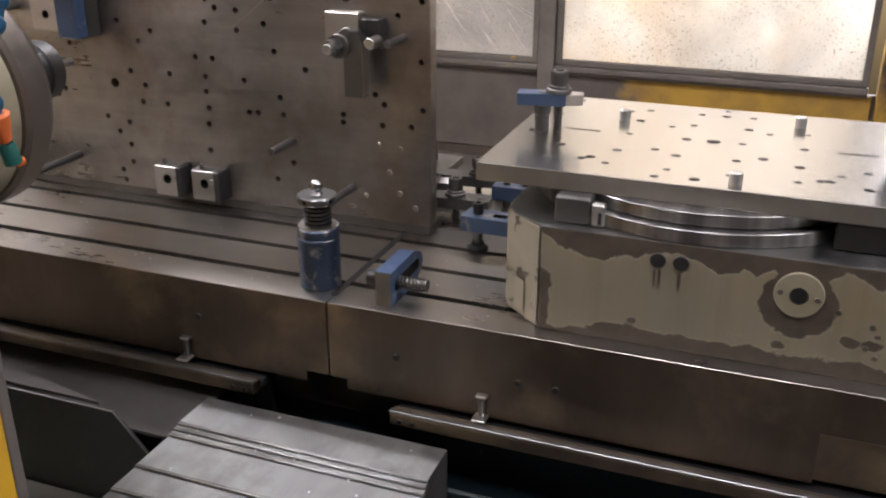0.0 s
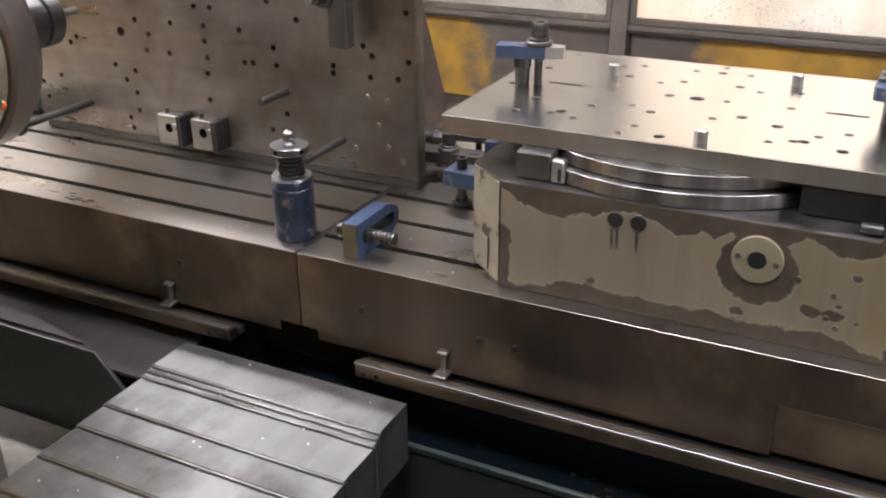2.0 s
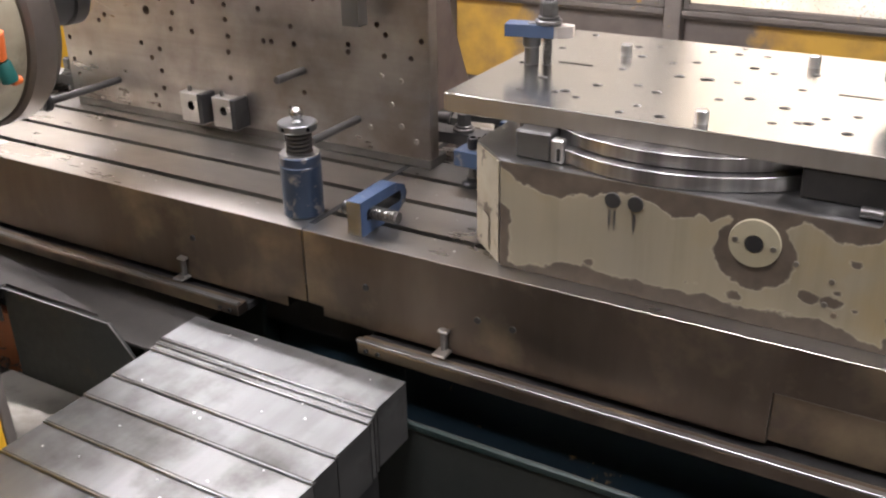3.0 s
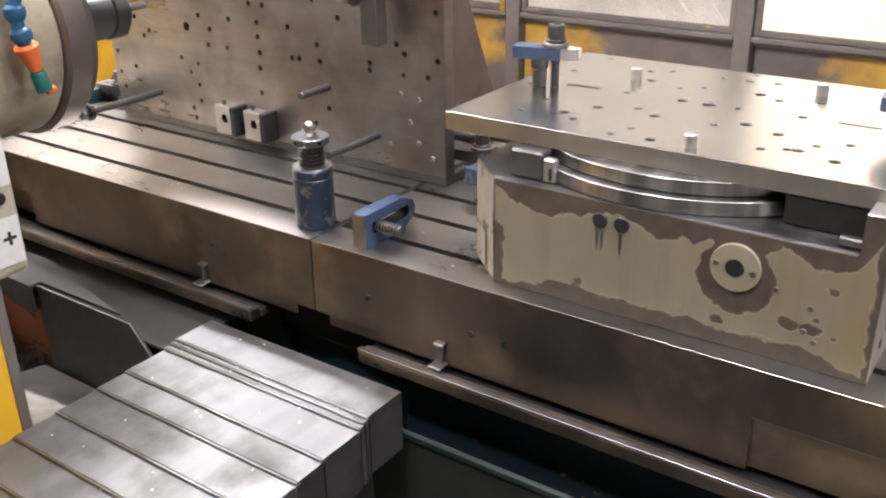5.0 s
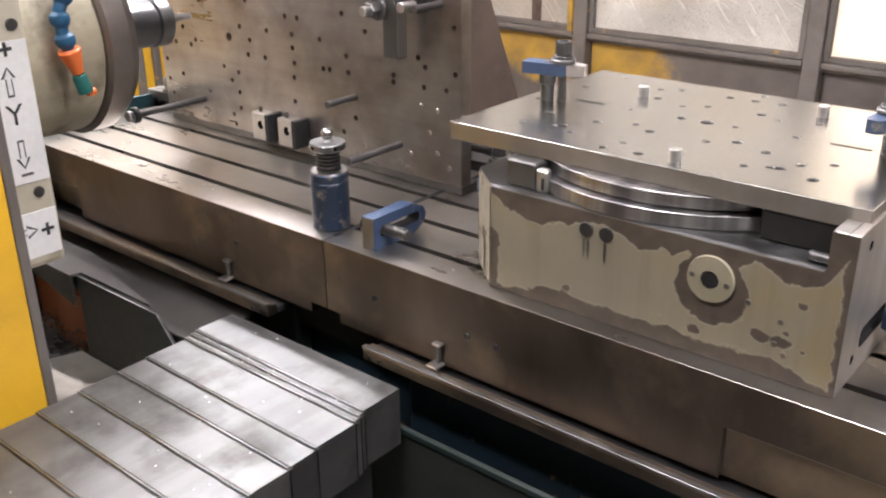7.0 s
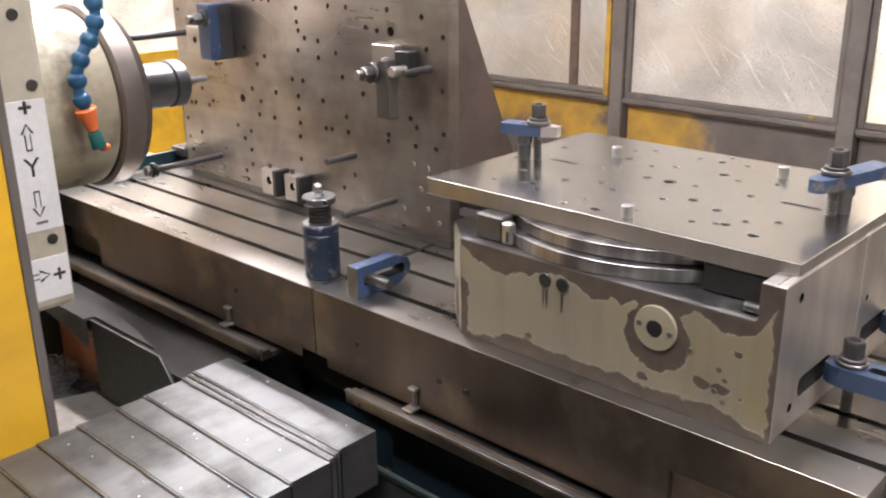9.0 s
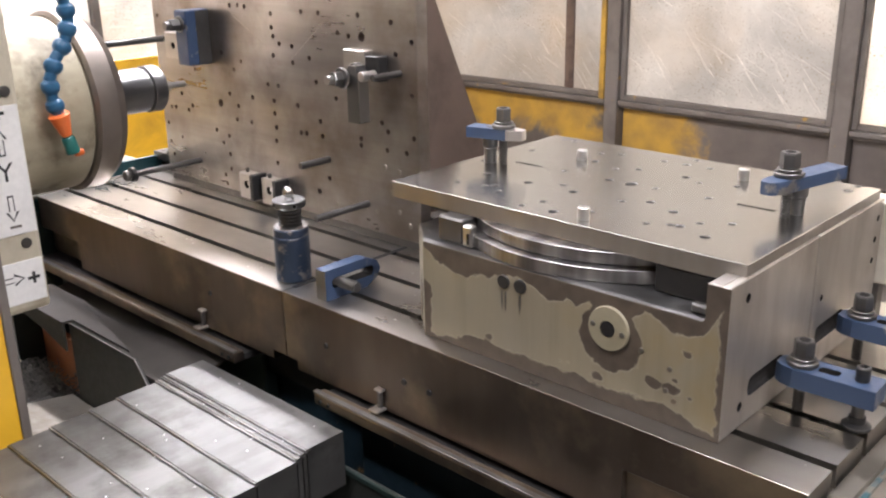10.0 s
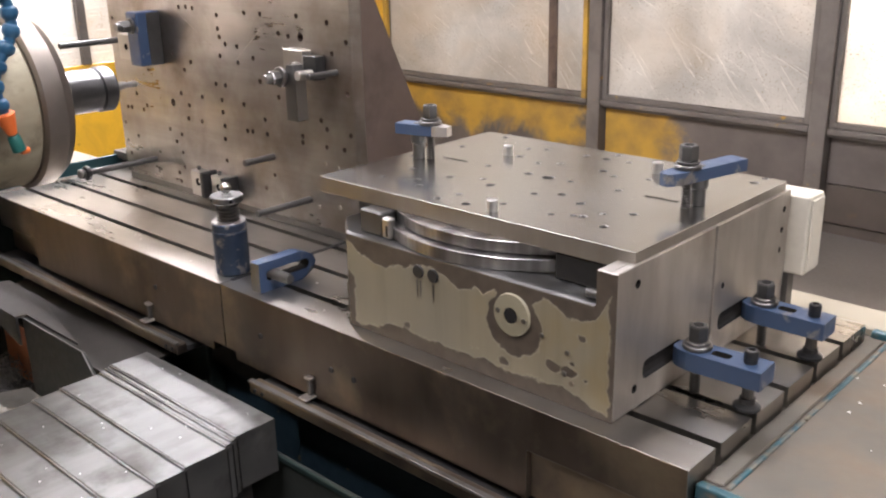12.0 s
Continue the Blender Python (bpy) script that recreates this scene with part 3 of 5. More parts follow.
# window_8 is unseen, added only as a light source for the side plate
for i, (x0, x1, pane) in zip((1, 2, 3, 8), ((POST_A, POST_R, PANE_BRIGHT), (POST_B, POST_A, PANE_DULL), (POST_C, POST_B, PANE_DULL), (POST_R + 0.16, 5.2, PANE_BRIGHT))):
    win = thing("window_%d" % i, ((x0 + x1) / 2, WALL_Y, SILL), "splashed milky polycarbonate window in a grimy steel frame", "window", kind="structure")
    a, b = x0 + 0.08, x1 - 0.085
    f = B()
    for q in ((a, a + 0.05, SILL, HEAD), (b - 0.05, b, SILL, HEAD), (a + 0.05, b - 0.05, SILL, SILL + 0.05), (a + 0.05, b - 0.05, HEAD - 0.05, HEAD)):
        box(f, q[0], q[1], WALL_Y - 0.03, WALL_Y + 0.055, q[2], q[3], 0.006)
    part("window_frame", f, FRAME, win)
    part("window_sill", box(B(), x0 + 0.078, x1 - 0.08, WALL_Y - 0.062, WALL_Y + 0.1, SILL - 0.055, SILL - 0.003, 0.01, 2), FRAME, win)
    part("lower_rail", box(B(), x0 + 0.078, x1 - 0.08, WALL_Y - 0.03, WALL_Y + 0.1, SILL - 0.082, SILL - 0.058, 0.006, 2), FRAME, win)
    part("window_head", box(B(), x0 + 0.078, x1 - 0.08, WALL_Y - 0.045, WALL_Y + 0.1, HEAD + 0.003, HEAD + 0.085, 0.008), FRAME, win)
    part("pane", box(B(), a + 0.045, b - 0.045, WALL_Y + 0.015, WALL_Y + 0.023, SILL + 0.045, HEAD - 0.045), pane, win)
part("strip", box(B(), -4.98, -4.88, WALL_Y - 0.018, WALL_Y + 0.012, SILL + 0.052, HEAD - 0.052, 0.004), GUSSET, bpy.data.objects["window_3"], "rusty brown strip")
part("strip", box(B(), POST_B - 0.135, POST_B - 0.078, WALL_Y - 0.085, WALL_Y - 0.032, SILL - 0.002, HEAD, 0.006), YELLOW_GRIME, bpy.data.objects["window_3"], "yellow edge strip")
part("strip", box(B(), POST_C + 0.1, POST_C + 0.16, WALL_Y - 0.085, WALL_Y - 0.032, SILL - 0.002, HEAD, 0.006), YELLOW_GRIME, bpy.data.objects["window_3"], "yellow edge strip")

# left wall: yellow sheets below a grey band
wall_w = thing("wall_west", (WALL_X, 2, FLOOR), "yellow painted steel guard wall with grey posts", "wall", kind="structure")
part("upper_wall", box(B(), WALL_X - 0.12, WALL_X, WALL_F, WALL_Y, LEFT_HEAD, ROOF), PLASTER, wall_w)
part("end_wall", box(B(), WALL_X - 0.12, WALL_X, WALL_F, -5.55, LEFT_SILL, LEFT_HEAD), PLASTER, wall_w)
part("end_wall", box(B(), WALL_X - 0.12, WALL_X, 8.05, WALL_Y, LEFT_SILL, LEFT_HEAD), PLASTER, wall_w)
for i, (y0, y1) in enumerate(LEFT_BAYS):
    win = thing("window_%d" % (i + 4), (WALL_X, (y0 + y1) / 2, LEFT_SILL), "milky polycarbonate window band over yellow sheets", "window", kind="structure")
    f = B()
    for y in (y0, y1) if i == 0 else (y1,):
        box(f, WALL_X - 0.1, WALL_X + 0.015, y - 0.045, y + 0.045, LEFT_SILL, LEFT_HEAD, 0.006)
    part("window_frame", f, FRAME, win)
    part("pane", box(B(), WALL_X - 0.05, WALL_X - 0.042, y0 + 0.045, y1 - 0.045, LEFT_SILL, LEFT_HEAD), PANE_DULL, win)
part("lower_wall", box(B(), WALL_X - 0.12, WALL_X - 0.02, WALL_F, WALL_Y, FLOOR, LEFT_SILL - 0.12), YELLOW, wall_w)
part("rail", box(B(), WALL_X - 0.12, WALL_X + 0.03, WALL_F, WALL_Y, LEFT_SILL - 0.117, LEFT_SILL - 0.003, 0.01, 2), YELLOW, wall_w)
for y in (0.8, 3.2, 5.7, 5.9):
    part("post", box(B(), WALL_X - 0.018, WALL_X + 0.045, y - 0.038, y + 0.038, FLOOR, LEFT_SILL - 0.12, 0.008), FRAME, wall_w)

# bodies of the lamps, the two added fill lamps at the end included
for x, y, watts in LAMPS:
    lamp = thing("ceiling_lamp", (x, y, ROOF), "unseen grey strip lamp with a glowing diffuser under the roof", "lamp", "roof lamps")
    part("housing", box(B(), x - 0.8, x + 0.8, y - 0.19, y + 0.19, LAMP_Z + 0.05, LAMP_Z + 0.12, 0.01), ROOF_MAT, lamp)
    for k in (-0.6, 0.6):
        part("hanger", cyl(B(), 0.012, LAMP_Z + 0.11, ROOF + 0.01, (x + k, y, 0), seg=8), ROOF_MAT, lamp)
    part("diffuser", box(B(), x - 0.75, x + 0.75, y - 0.15, y + 0.15, LAMP_Z + 0.02, LAMP_Z + 0.052), LAMP_GLOW, lamp)

# ---- machine bed and table ----
TX0, TX1, SEAM, TY0, TY1 = -1.885, 0.394, -0.742, 1.366, 2.04
SLOTS = [1.455 + 0.1165 * i for i in range(5)]


def table_profile(z0, step=None):
    """The table's cross section in y and z: T-slots in the face; step: (height, depth) of a recess in the front's foot."""
    p = [(TY0 + 0.0004, TOP)]
    for s in SLOTS:
        p += [(s - 0.0085, TOP), (s - 0.0085, TOP - 0.026), (s - 0.015, TOP - 0.026), (s - 0.015, TOP - 0.042), (s + 0.015, TOP - 0.042), (s + 0.015, TOP - 0.026), (s + 0.0085, TOP - 0.026), (s + 0.0085, TOP)]
    p += [(TY1 - 0.004, TOP), (TY1, TOP - 0.004), (TY1, z0)]
    if step:
        p += [(TY0 + step[1], z0), (TY0 + step[1], step[0]), (TY0, step[0])]
    else:
        p += [(TY0, z0)]
    return p + [(TY0, TOP - 0.0004)]


table = thing("machine_table", (-0.74, 1.7, 0.785), "oily ground steel machine table with lengthwise T-slots", "machine table")
bm = prism(B(), table_profile(0.785, (0.864, 0.03)), "yz", TX0, -1.662)
prism(bm, table_profile(0.785), "yz", -1.662, -0.79)
prism(bm, table_profile(0.806), "yz", -0.79, SEAM - 0.001)
part("table_half", bm, TABLE_STEEL, table)
bm = prism(B(), table_profile(0.806), "yz", SEAM + 0.002, -0.705)
prism(bm, table_profile(0.785), "yz", -0.705, 0.107)
prism(bm, table_profile(0.785, (0.876, 0.012)), "yz", 0.107, TX1)
part("table_half", bm, TABLE_STEEL, table)
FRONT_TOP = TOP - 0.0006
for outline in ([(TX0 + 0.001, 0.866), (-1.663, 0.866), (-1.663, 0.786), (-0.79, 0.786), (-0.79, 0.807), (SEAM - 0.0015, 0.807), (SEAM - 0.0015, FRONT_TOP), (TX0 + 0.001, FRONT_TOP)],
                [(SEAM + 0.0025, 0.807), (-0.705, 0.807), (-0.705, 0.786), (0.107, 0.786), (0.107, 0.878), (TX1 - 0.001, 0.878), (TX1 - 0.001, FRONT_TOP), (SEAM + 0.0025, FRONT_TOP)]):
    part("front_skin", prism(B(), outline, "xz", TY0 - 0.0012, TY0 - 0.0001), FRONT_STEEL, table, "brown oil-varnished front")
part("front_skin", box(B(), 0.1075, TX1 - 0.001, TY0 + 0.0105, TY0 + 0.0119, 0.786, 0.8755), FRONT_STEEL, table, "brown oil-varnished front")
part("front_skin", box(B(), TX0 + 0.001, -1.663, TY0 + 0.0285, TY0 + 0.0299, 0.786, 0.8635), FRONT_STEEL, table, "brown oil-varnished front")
part("cross_groove", box(B(), SEAM - 0.006, SEAM + 0.007, TY0 + 0.03, TY1 - 0.03, TOP - 0.01, TOP + 0.0008), BLACK_STEEL, table, "black strip along the cross groove")
# black discs painted in place of the shaded holes in the front
for x, z in ((-0.605, 0.872), (-0.378, 0.866), (-0.312, 0.866), (-1.02, 0.88)):
    part("plug", cyl(B(), 0.0065, -0.004, 0.0012, (x, TY0, z), "y", 14), BLACK_STEEL, table)

bed = thing("machine_bed", (-0.7, 1.7, FLOOR), "dark blue machine bed under the sliding table", "machine bed")
part("bed_body", box(B(), -2.0, 1.3, 1.46, 2.0, FLOOR, 0.70, 0.01), DARK_BLUE, bed)
part("saddle", box(B(), -1.9, 0.38, 1.425, 2.0, 0.70, 0.786), BLACK_STEEL, bed)
part("side_panel", box(B(), -0.56, 1.2, 1.405, 1.458, 0.42, 0.742, 0.008, 2), DARK_BLUE, bed, "dark blue panel with paint chipped at its edge")
part("side_panel", box(B(), -2.0, -0.9, 1.415, 1.458, 0.30, 0.742, 0.008, 2), DARK_GREEN, bed, "dark green panel")

for x0, x1, clip in ((-1.9, -0.882, -1.05), (-0.602, 0.44, -0.44)):
    rail = thing("guide_rail", ((x0 + x1) / 2, 1.336, 0.753), "narrow bright steel scraper rail along the table's foot", "rail", "table rails")
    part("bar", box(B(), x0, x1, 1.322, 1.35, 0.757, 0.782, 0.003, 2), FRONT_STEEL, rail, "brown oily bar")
    part("edge_strip", box(B(), x0, x1, 1.320, 1.332, 0.7825, 0.788, 0.001), LIP_STEEL, rail)
    part("mount", box(B(), x0, x1, 1.35, 1.424, 0.758, 0.772), BLACK_STEEL, rail)
    for k in (0.02, 0.045):
        part("screw", cyl(B(), 0.0045, -0.001, 0.003, (x0 + k if x0 > -1 else x1 - k, 1.320, 0.768), "y", 10), BLACK_STEEL, rail)
    part("clip_stem", box(B(), clip - 0.005, clip + 0.005, 1.352, 1.363, 0.784, 0.828, 0.002), DARK_STEEL, rail)
    part("clip_head", box(B(), clip - 0.01, clip + 0.01, 1.35, 1.364, 0.8285, 0.834, 0.0015), BRIGHT_STEEL, rail)
    part("clip_foot", box(B(), clip - 0.013, clip + 0.013, 1.335, 1.363, 0.7885, 0.794, 0.0015), BRIGHT_STEEL, rail)

# coolant trays at both ends of the table
tray = thing("coolant_tray", (0.75, 1.7, 0.70), "dull sheet metal coolant tray with teal painted rim", "tray")
part("tray_floor", box(B(), TX1 + 0.003, 1.5, 1.40, 2.06, 0.912, 0.922), SHEET, tray)
part("weld_strip", box(B(), TX1 + 0.037, TX1 + 0.046, 1.41, 2.05, 0.9222, 0.9245, 0.001), TEAL, tray, "teal painted seam line")
part("weld_bead", box(B(), TX1 + 0.003, TX1 + 0.034, 1.41, 2.05, 0.9222, 0.9265, 0.002), SHEET, tray, "splashed weld bead")
part("front_rim", box(B(), TX1 + 0.003, 1.5, 1.382, 1.3985, 0.86, 0.929, 0.004, 2), TEAL, tray, "teal painted rim")
part("back_rim", box(B(), TX1 + 0.003, 1.5, 2.062, 2.085, 0.86, 0.935, 0.006, 2), TEAL, tray)
part("tray_support", box(B(), 0.5, 1.28, 1.47, 1.98, 0.7, 0.911), BLACK_STEEL, tray)
part("end_bracket", box(B(), TX1 - 0.01, TX1 + 0.06, 1.335, 1.364, 0.86, 0.90, 0.006, 2), BRIGHT_STEEL, tray)
solid("teal_hose", tube(B(), [(0.66, 1.372, 0.958), (0.68, 1.45, 0.957), (0.76, 1.55, 0.957), (0.9, 1.62, 0.957), (1.2, 1.66, 0.957)], 0.013), TEAL, "teal rubber hose lying in the coolant tray", "hose", (0.66, 1.372, 0.958))
solid("back_sheet", box(B(), -1.85, 1.6, 2.09, 2.19, 0.91, 0.93, 0.004), CREAM_SHEET, "pale dusty sheet metal shelf behind the table", "sheet", (0.7, 2.3, 0.93))
stand = thing("shelf_stand", (0.7, 2.2, FLOOR), "dark steel stand under the sheet shelf", "stand")
for x in (-1.7, 0.0, 1.5):
    part("leg", box(B(), x - 0.03, x + 0.03, 2.12, 2.17, FLOOR, 0.91), FRAME, stand)

left_tray = thing("end_trough", (-2.25, 1.75, FLOOR), "pale sheet metal trough with a dark teal edge beside the table", "tray")
part("trough_wall", box(B(), -1.915, -1.905, 1.25, 2.15, 0.90, 1.0, 0.002), TEAL_DARK, left_tray, "dark teal edge plate")
part("weld_strip", box(B(), -1.9045, -1.889, 1.30, 2.06, 0.945, 0.962, 0.005), SHEET, left_tray, "bright weld bead with coolant splashes")
part("trough_sheet", box(B(), -2.38, -1.916, 1.2, 1.79, 0.95, 0.962, 0.003), CREAM_SHEET, left_tray)
part("trough_body", box(B(), -2.34, -1.92, 1.25, 1.75, FLOOR, 0.949), DARK_GREEN, left_tray)

# ---- way cover of the column slide ----
CX0, CX1 = -0.965, -0.48
cover = thing("way_cover", ((CX0 + CX1) / 2, 0.7, FLOOR), "telescopic steel way cover of overlapping ribbed plates", "way cover")
edges = [1.292, 1.198, 1.186, 1.172, 1.078, 1.015, 0.93, 0.845, 0.76, 0.675, 0.59, 0.505, 0.42, 0.335, 0.25, 0.165]
for i in range(len(edges) - 1):
    z = 0.752 - 0.0042 * i
    y1, y0 = edges[i], edges[i + 1]
    bm = B()
    back = 0.0 if i == 0 else 0.01
    prism(bm, [(y1 + back, z - 0.003), (y1 + back, z), (y0 + 0.004, z + 0.0005), (y0, z - 0.002), (y0, z - 0.009), (y0 + 0.004, z - 0.009), (y0 + 0.004, z - 0.003)], "yz", CX0 - 0.0012 * i, CX1 + 0.0012 * i)
    for xa, xb in ((CX0 - 0.0012 * i, CX0 - 0.0012 * i + 0.002), (CX1 + 0.0012 * i - 0.002, CX1 + 0.0012 * i)):
        prism(bm, [(y1, z - 0.12), (y1, z - 0.003), (y0 + 0.004, z - 0.003), (y0 + 0.004, z - 0.12)], "yz", xa, xb)
    plate = part("cover_plate", bm, COVER_STEEL, cover)
    part("lip", tube(B(), [(CX0 - 0.0012 * i, y0 - 0.0006, z - 0.0016), (CX1 + 0.0012 * i, y0 - 0.0006, z - 0.0016)], 0.0021, 8), LIP_STEEL, plate, "worn rounded lip")
part("slide_bed", box(B(), CX0 + 0.04, CX1 - 0.04, 0.15, 1.25, FLOOR, 0.70), BLACK_STEEL, cover)

trough = thing("chip_trough", (0.4, 1.30, FLOOR), "dark green sheet metal chip trough along the machine bed", "trough")
part("front_sheet", box(B(), -0.9, 1.6, 1.304, 1.312, FLOOR, 0.66, 0.003), GUARD_PAINT, trough)
part("rim", box(B(), -0.9, 1.6, 1.2965, 1.3035, 0.648, 0.664, 0.003), DARK_GREEN, trough)
part("end_sheet", box(B(), -0.9, -0.893, 1.3125, 1.40, FLOOR, 0.66, 0.002), GUARD_PAINT, trough)

# guard plate, chip bin and sheet beside the slide
guard = thing("slide_guard", (-1.3, 1.2, FLOOR), "dark green folded guard plate beside the way cover", "guard")
part("side_plate", prism(B(), [(-1.44, FLOOR), (-1.44, 0.735), (-1.12, 0.735), (-1.0, 0.60), (-1.0, FLOOR)], "xz", 1.205, 1.213), GUARD_PAINT, guard)
part("worn_edge", prism(B(), [(-1.44, 0.7352), (-1.12, 0.7352), (-1.0, 0.6002), (-1.0, 0.603), (-1.119, 0.7368), (-1.44, 0.7368)], "xz", 1.2042, 1.2075), DARK_STEEL, guard, "worn bright edge")
part("ledge", prism(B(), [(-1.77, 1.19), (-1.73, 1.30), (-1.53, 1.30), (-1.29, 1.245), (-1.16, 1.217), (-1.44, 1.217), (-1.445, 1.19)], "xy", 0.736, 0.742), OILY, guard, "oily grey ledge")
part("ledge_face", prism(B(), [(-1.77, 0.715), (-1.77, 0.7355), (-1.445, 0.7355), (-1.445, 0.66), (-1.57, 0.69)], "xz", 1.19, 1.196), GUARD_PAINT, guard)
part("back_plate", box(B(), -1.44, -1.01, 1.305, 1.312, FLOOR, 0.695), GUARD_PAINT, guard)
part("apron", prism(B(), [(1.2135, 0.696), (1.40, 0.716), (1.40, 0.722), (1.2135, 0.702)], "yz", -1.77, -0.985), OILY, guard, "oily grey apron sheet")
solid("rusty_panel", box(B(), -2.41, -1.56, 1.33, 1.355, FLOOR, 0.56, 0.004), RUST, "rusty orange sheet panel behind the chip heap", "panel", (-2.0, 1.37, FLOOR))
solid("drip_sheet", prism(B(), [(0.74, 0.55), (0.74, 0.558), (0.85, 0.572), (1.02, 0.56), (1.195, 0.53), (1.195, 0.522), (1.02, 0.552), (0.85, 0.564)], "yz", -1.46, -1.0), DRIP, "bent grey drip sheet beside the way cover", "sheet", (-1.4, 0.8, 0.41))
solid("drip_stand", box(B(), -1.5, -1.1, 0.95, 1.15, FLOOR, 0.53), BLACK_STEEL, "dark stand under the drip sheet", "stand", (-1.4, 0.8, FLOOR))
rnd = random.Random(4)
bm = B()
for _ in range(420):
    cx, cy = rnd.gauss(-1.77, 0.12), rnd.gauss(1.2, 0.06)
    cz = 0.40 + 0.11 * math.exp(-((cx + 1.77) ** 2 + (cy - 1.2) ** 2) / 0.02) * rnd.random()
    q, a0, tw = rnd.uniform(0.006, 0.018), rnd.random() * 6.28, rnd.choice((-1, 1))
    tilt = Euler((rnd.uniform(-1.4, 1.4), rnd.uniform(-1.4, 1.4), a0)).to_matrix()
    tube(bm, [Vector((cx, cy, cz)) + tilt @ Vector((q * math.cos(0.8 * k), q * math.sin(0.8 * k) * tw, 0.004 * k)) for k in range(8)], 0.0014, 4)
solid("metal_chips", bm, STUD_STEEL, "heap of dark curled metal chips", "metal chips", (-1.77, 1.2, 0.39), kind="stuff")
solid("chip_bin", box(B(), -2.31, -1.54, 0.8, 1.325, FLOOR, 0.396, 0.006), BLACK_STEEL, "dark chip bin filled to its edge", "bin", (-2.0, 1.1, FLOOR))

# ---- angle plate ----
AX0, AX1, AY = -1.755, -0.680, 1.728
angle = thing("angle_plate", (-1.2, 1.9, TOP), "large drilled steel angle plate with many tapped holes", "angle plate")
face = part("face_plate", box(B(), AX0, AX1, AY, AY + 0.034, TOP + 0.022, 1.60, 0.002), ANGLE_STEEL, angle)
HOLES_A = [(23, 490), (386, 535), (421, 537), (451, 535), (560, 522), (681, 533), (746, 533), (886, 535), (995, 525), (559, 488), (564, 467), (587, 450), (638, 447),
           (813, 491), (851, 486), (1058, 485), (559, 418), (637, 406), (703, 423), (1007, 456), (417, 391), (382, 367), (192, 351), (330, 408), (528, 342), (571, 342), (724, 367)]
HOLES_B = [(352, 299), (388, 269), (456, 300), (549, 301), (646, 300), (796, 334), (1055, 368), (110, 274), (49, 228), (72, 230), (139, 229), (161, 244), (548, 268),
           (21, 177), (377, 231), (443, 231), (732, 270), (954, 295), (551, 231), (653, 231), (675, 232), (737, 233), (974, 276), (1058, 271), (273, 188), (332, 179)]
HOLES_C = [(302, 155), (547, 195), (880, 247), (879, 231), (969, 232), (1033, 234), (24, 121), (88, 143), (34, 83), (329, 126), (545, 135), (328, 84), (297, 62), (302, 37),
           (755, 128), (713, 87), (640, 590), (300, 590), (900, 600)]
cut = B()
for u, w in HOLES_A + HOLES_B + HOLES_C:
    cyl(cut, 0.0064, -0.02, 0.022, (AX0 + u / 1000, AY, TOP + w / 1000), "y", 14, ch=0.0)
for u, w in ((896, 487), (305, 268)):
    cyl(cut, 0.011, -0.02, 0.024, (AX0 + u / 1000, AY, TOP + w / 1000), "y", 18, ch=0.0)
bored(face, cut, GUSSET)
for (x0, z0), (x1, z1) in (((-1.128, 1.368), (-1.015, 1.452)), ((-1.365, 1.47), (-1.22, 1.395)), ((-1.62, 1.235), (-1.55, 1.21))):
    n = Vector((z1 - z0, 0, x0 - x1)).normalized() * 0.0007
    part("scratch", prism(B(), [(x0 - n.x, z0 - n.z), (x1 - n.x, z1 - n.z), (x1 + n.x, z1 + n.z), (x0 + n.x, z0 + n.z)], "xz", AY - 0.0003, AY + 0.001), BOX_STEEL, angle, "faint scratched line")
for u, w in ((1007, 185), (781, 65), (983, 132), (1005, 88), (926, 75), (960, 190), (1040, 60)):
    part("set_screw", cyl(B(), 0.006, -0.0018, 0.004, (AX0 + u / 1000, AY, TOP + w / 1000), "y", 12), DRIP, angle, "pale set screw")
part("base_plate", box(B(), AX0 + 0.004, AX1 - 0.004, AY + 0.006, 1.80, TOP, TOP + 0.0215, 0.002), DARK_STEEL, angle, "dark base plate")
part("base_plate", box(B(), AX0 + 0.11, AX1 - 0.11, 1.8005, 2.24, TOP, TOP + 0.0213, 0.002), DARK_STEEL, angle, "dark base plate")
for x in (-0.86, -1.22, AX0 + 0.16):
    part("gusset", prism(B(), [(AY + 0.034, TOP + 0.022), (AY + 0.034, 1.595), (1.92, 1.595), (2.19, TOP + 0.06), (2.19, TOP + 0.022)], "yz", x, x + 0.018), GUSSET, angle, "dark rust-tinged triangular web")


def stud(name, x, z, length, r, nut=False):
    s = thing(name, (x, AY, z), "dark round stud screwed into the angle plate", "stud", "studs of the angle plate")
    part("rod", cyl(B(), r, -length, 0.0, (x, AY, z), "y", 16), STUD_STEEL, s)
    if nut:
        part("washer", cyl(B(), 0.021, 0.0, 0.014, (x, AY - length + 0.012, z), "y", 22), BLACK_STEEL, s)
        part("nut", cyl(B(), 0.015, -0.016, 0.0, (x, AY - length + 0.011, z), "y", 6), DARK_STEEL, s)
    return s


web_bolt = thing("web_bolt", (-0.78, 1.926, 1.006), "dark bolt with a bright hex nut through the angle plate's web", "bolt")
part("shank", cyl(B(), 0.0125, -0.846, -0.742, (0, 1.926, 1.006), "x", 18), STUD_STEEL, web_bolt)
part("washer", cyl(B(), 0.022, -0.7415, -0.736, (0, 1.926, 1.006), "x", 24), DARK_STEEL, web_bolt)
part("nut", lathe(B(), ((0.0165, -0.7355), (0.0185, -0.732), (0.0185, -0.708), (0.016, -0.704)), (0, 1.926, 1.006), "x", 6), BRIGHT_STEEL, web_bolt, "bright hex nut")

stud("clamp_stud", -1.578, 1.043, 0.24, 0.0085, True)
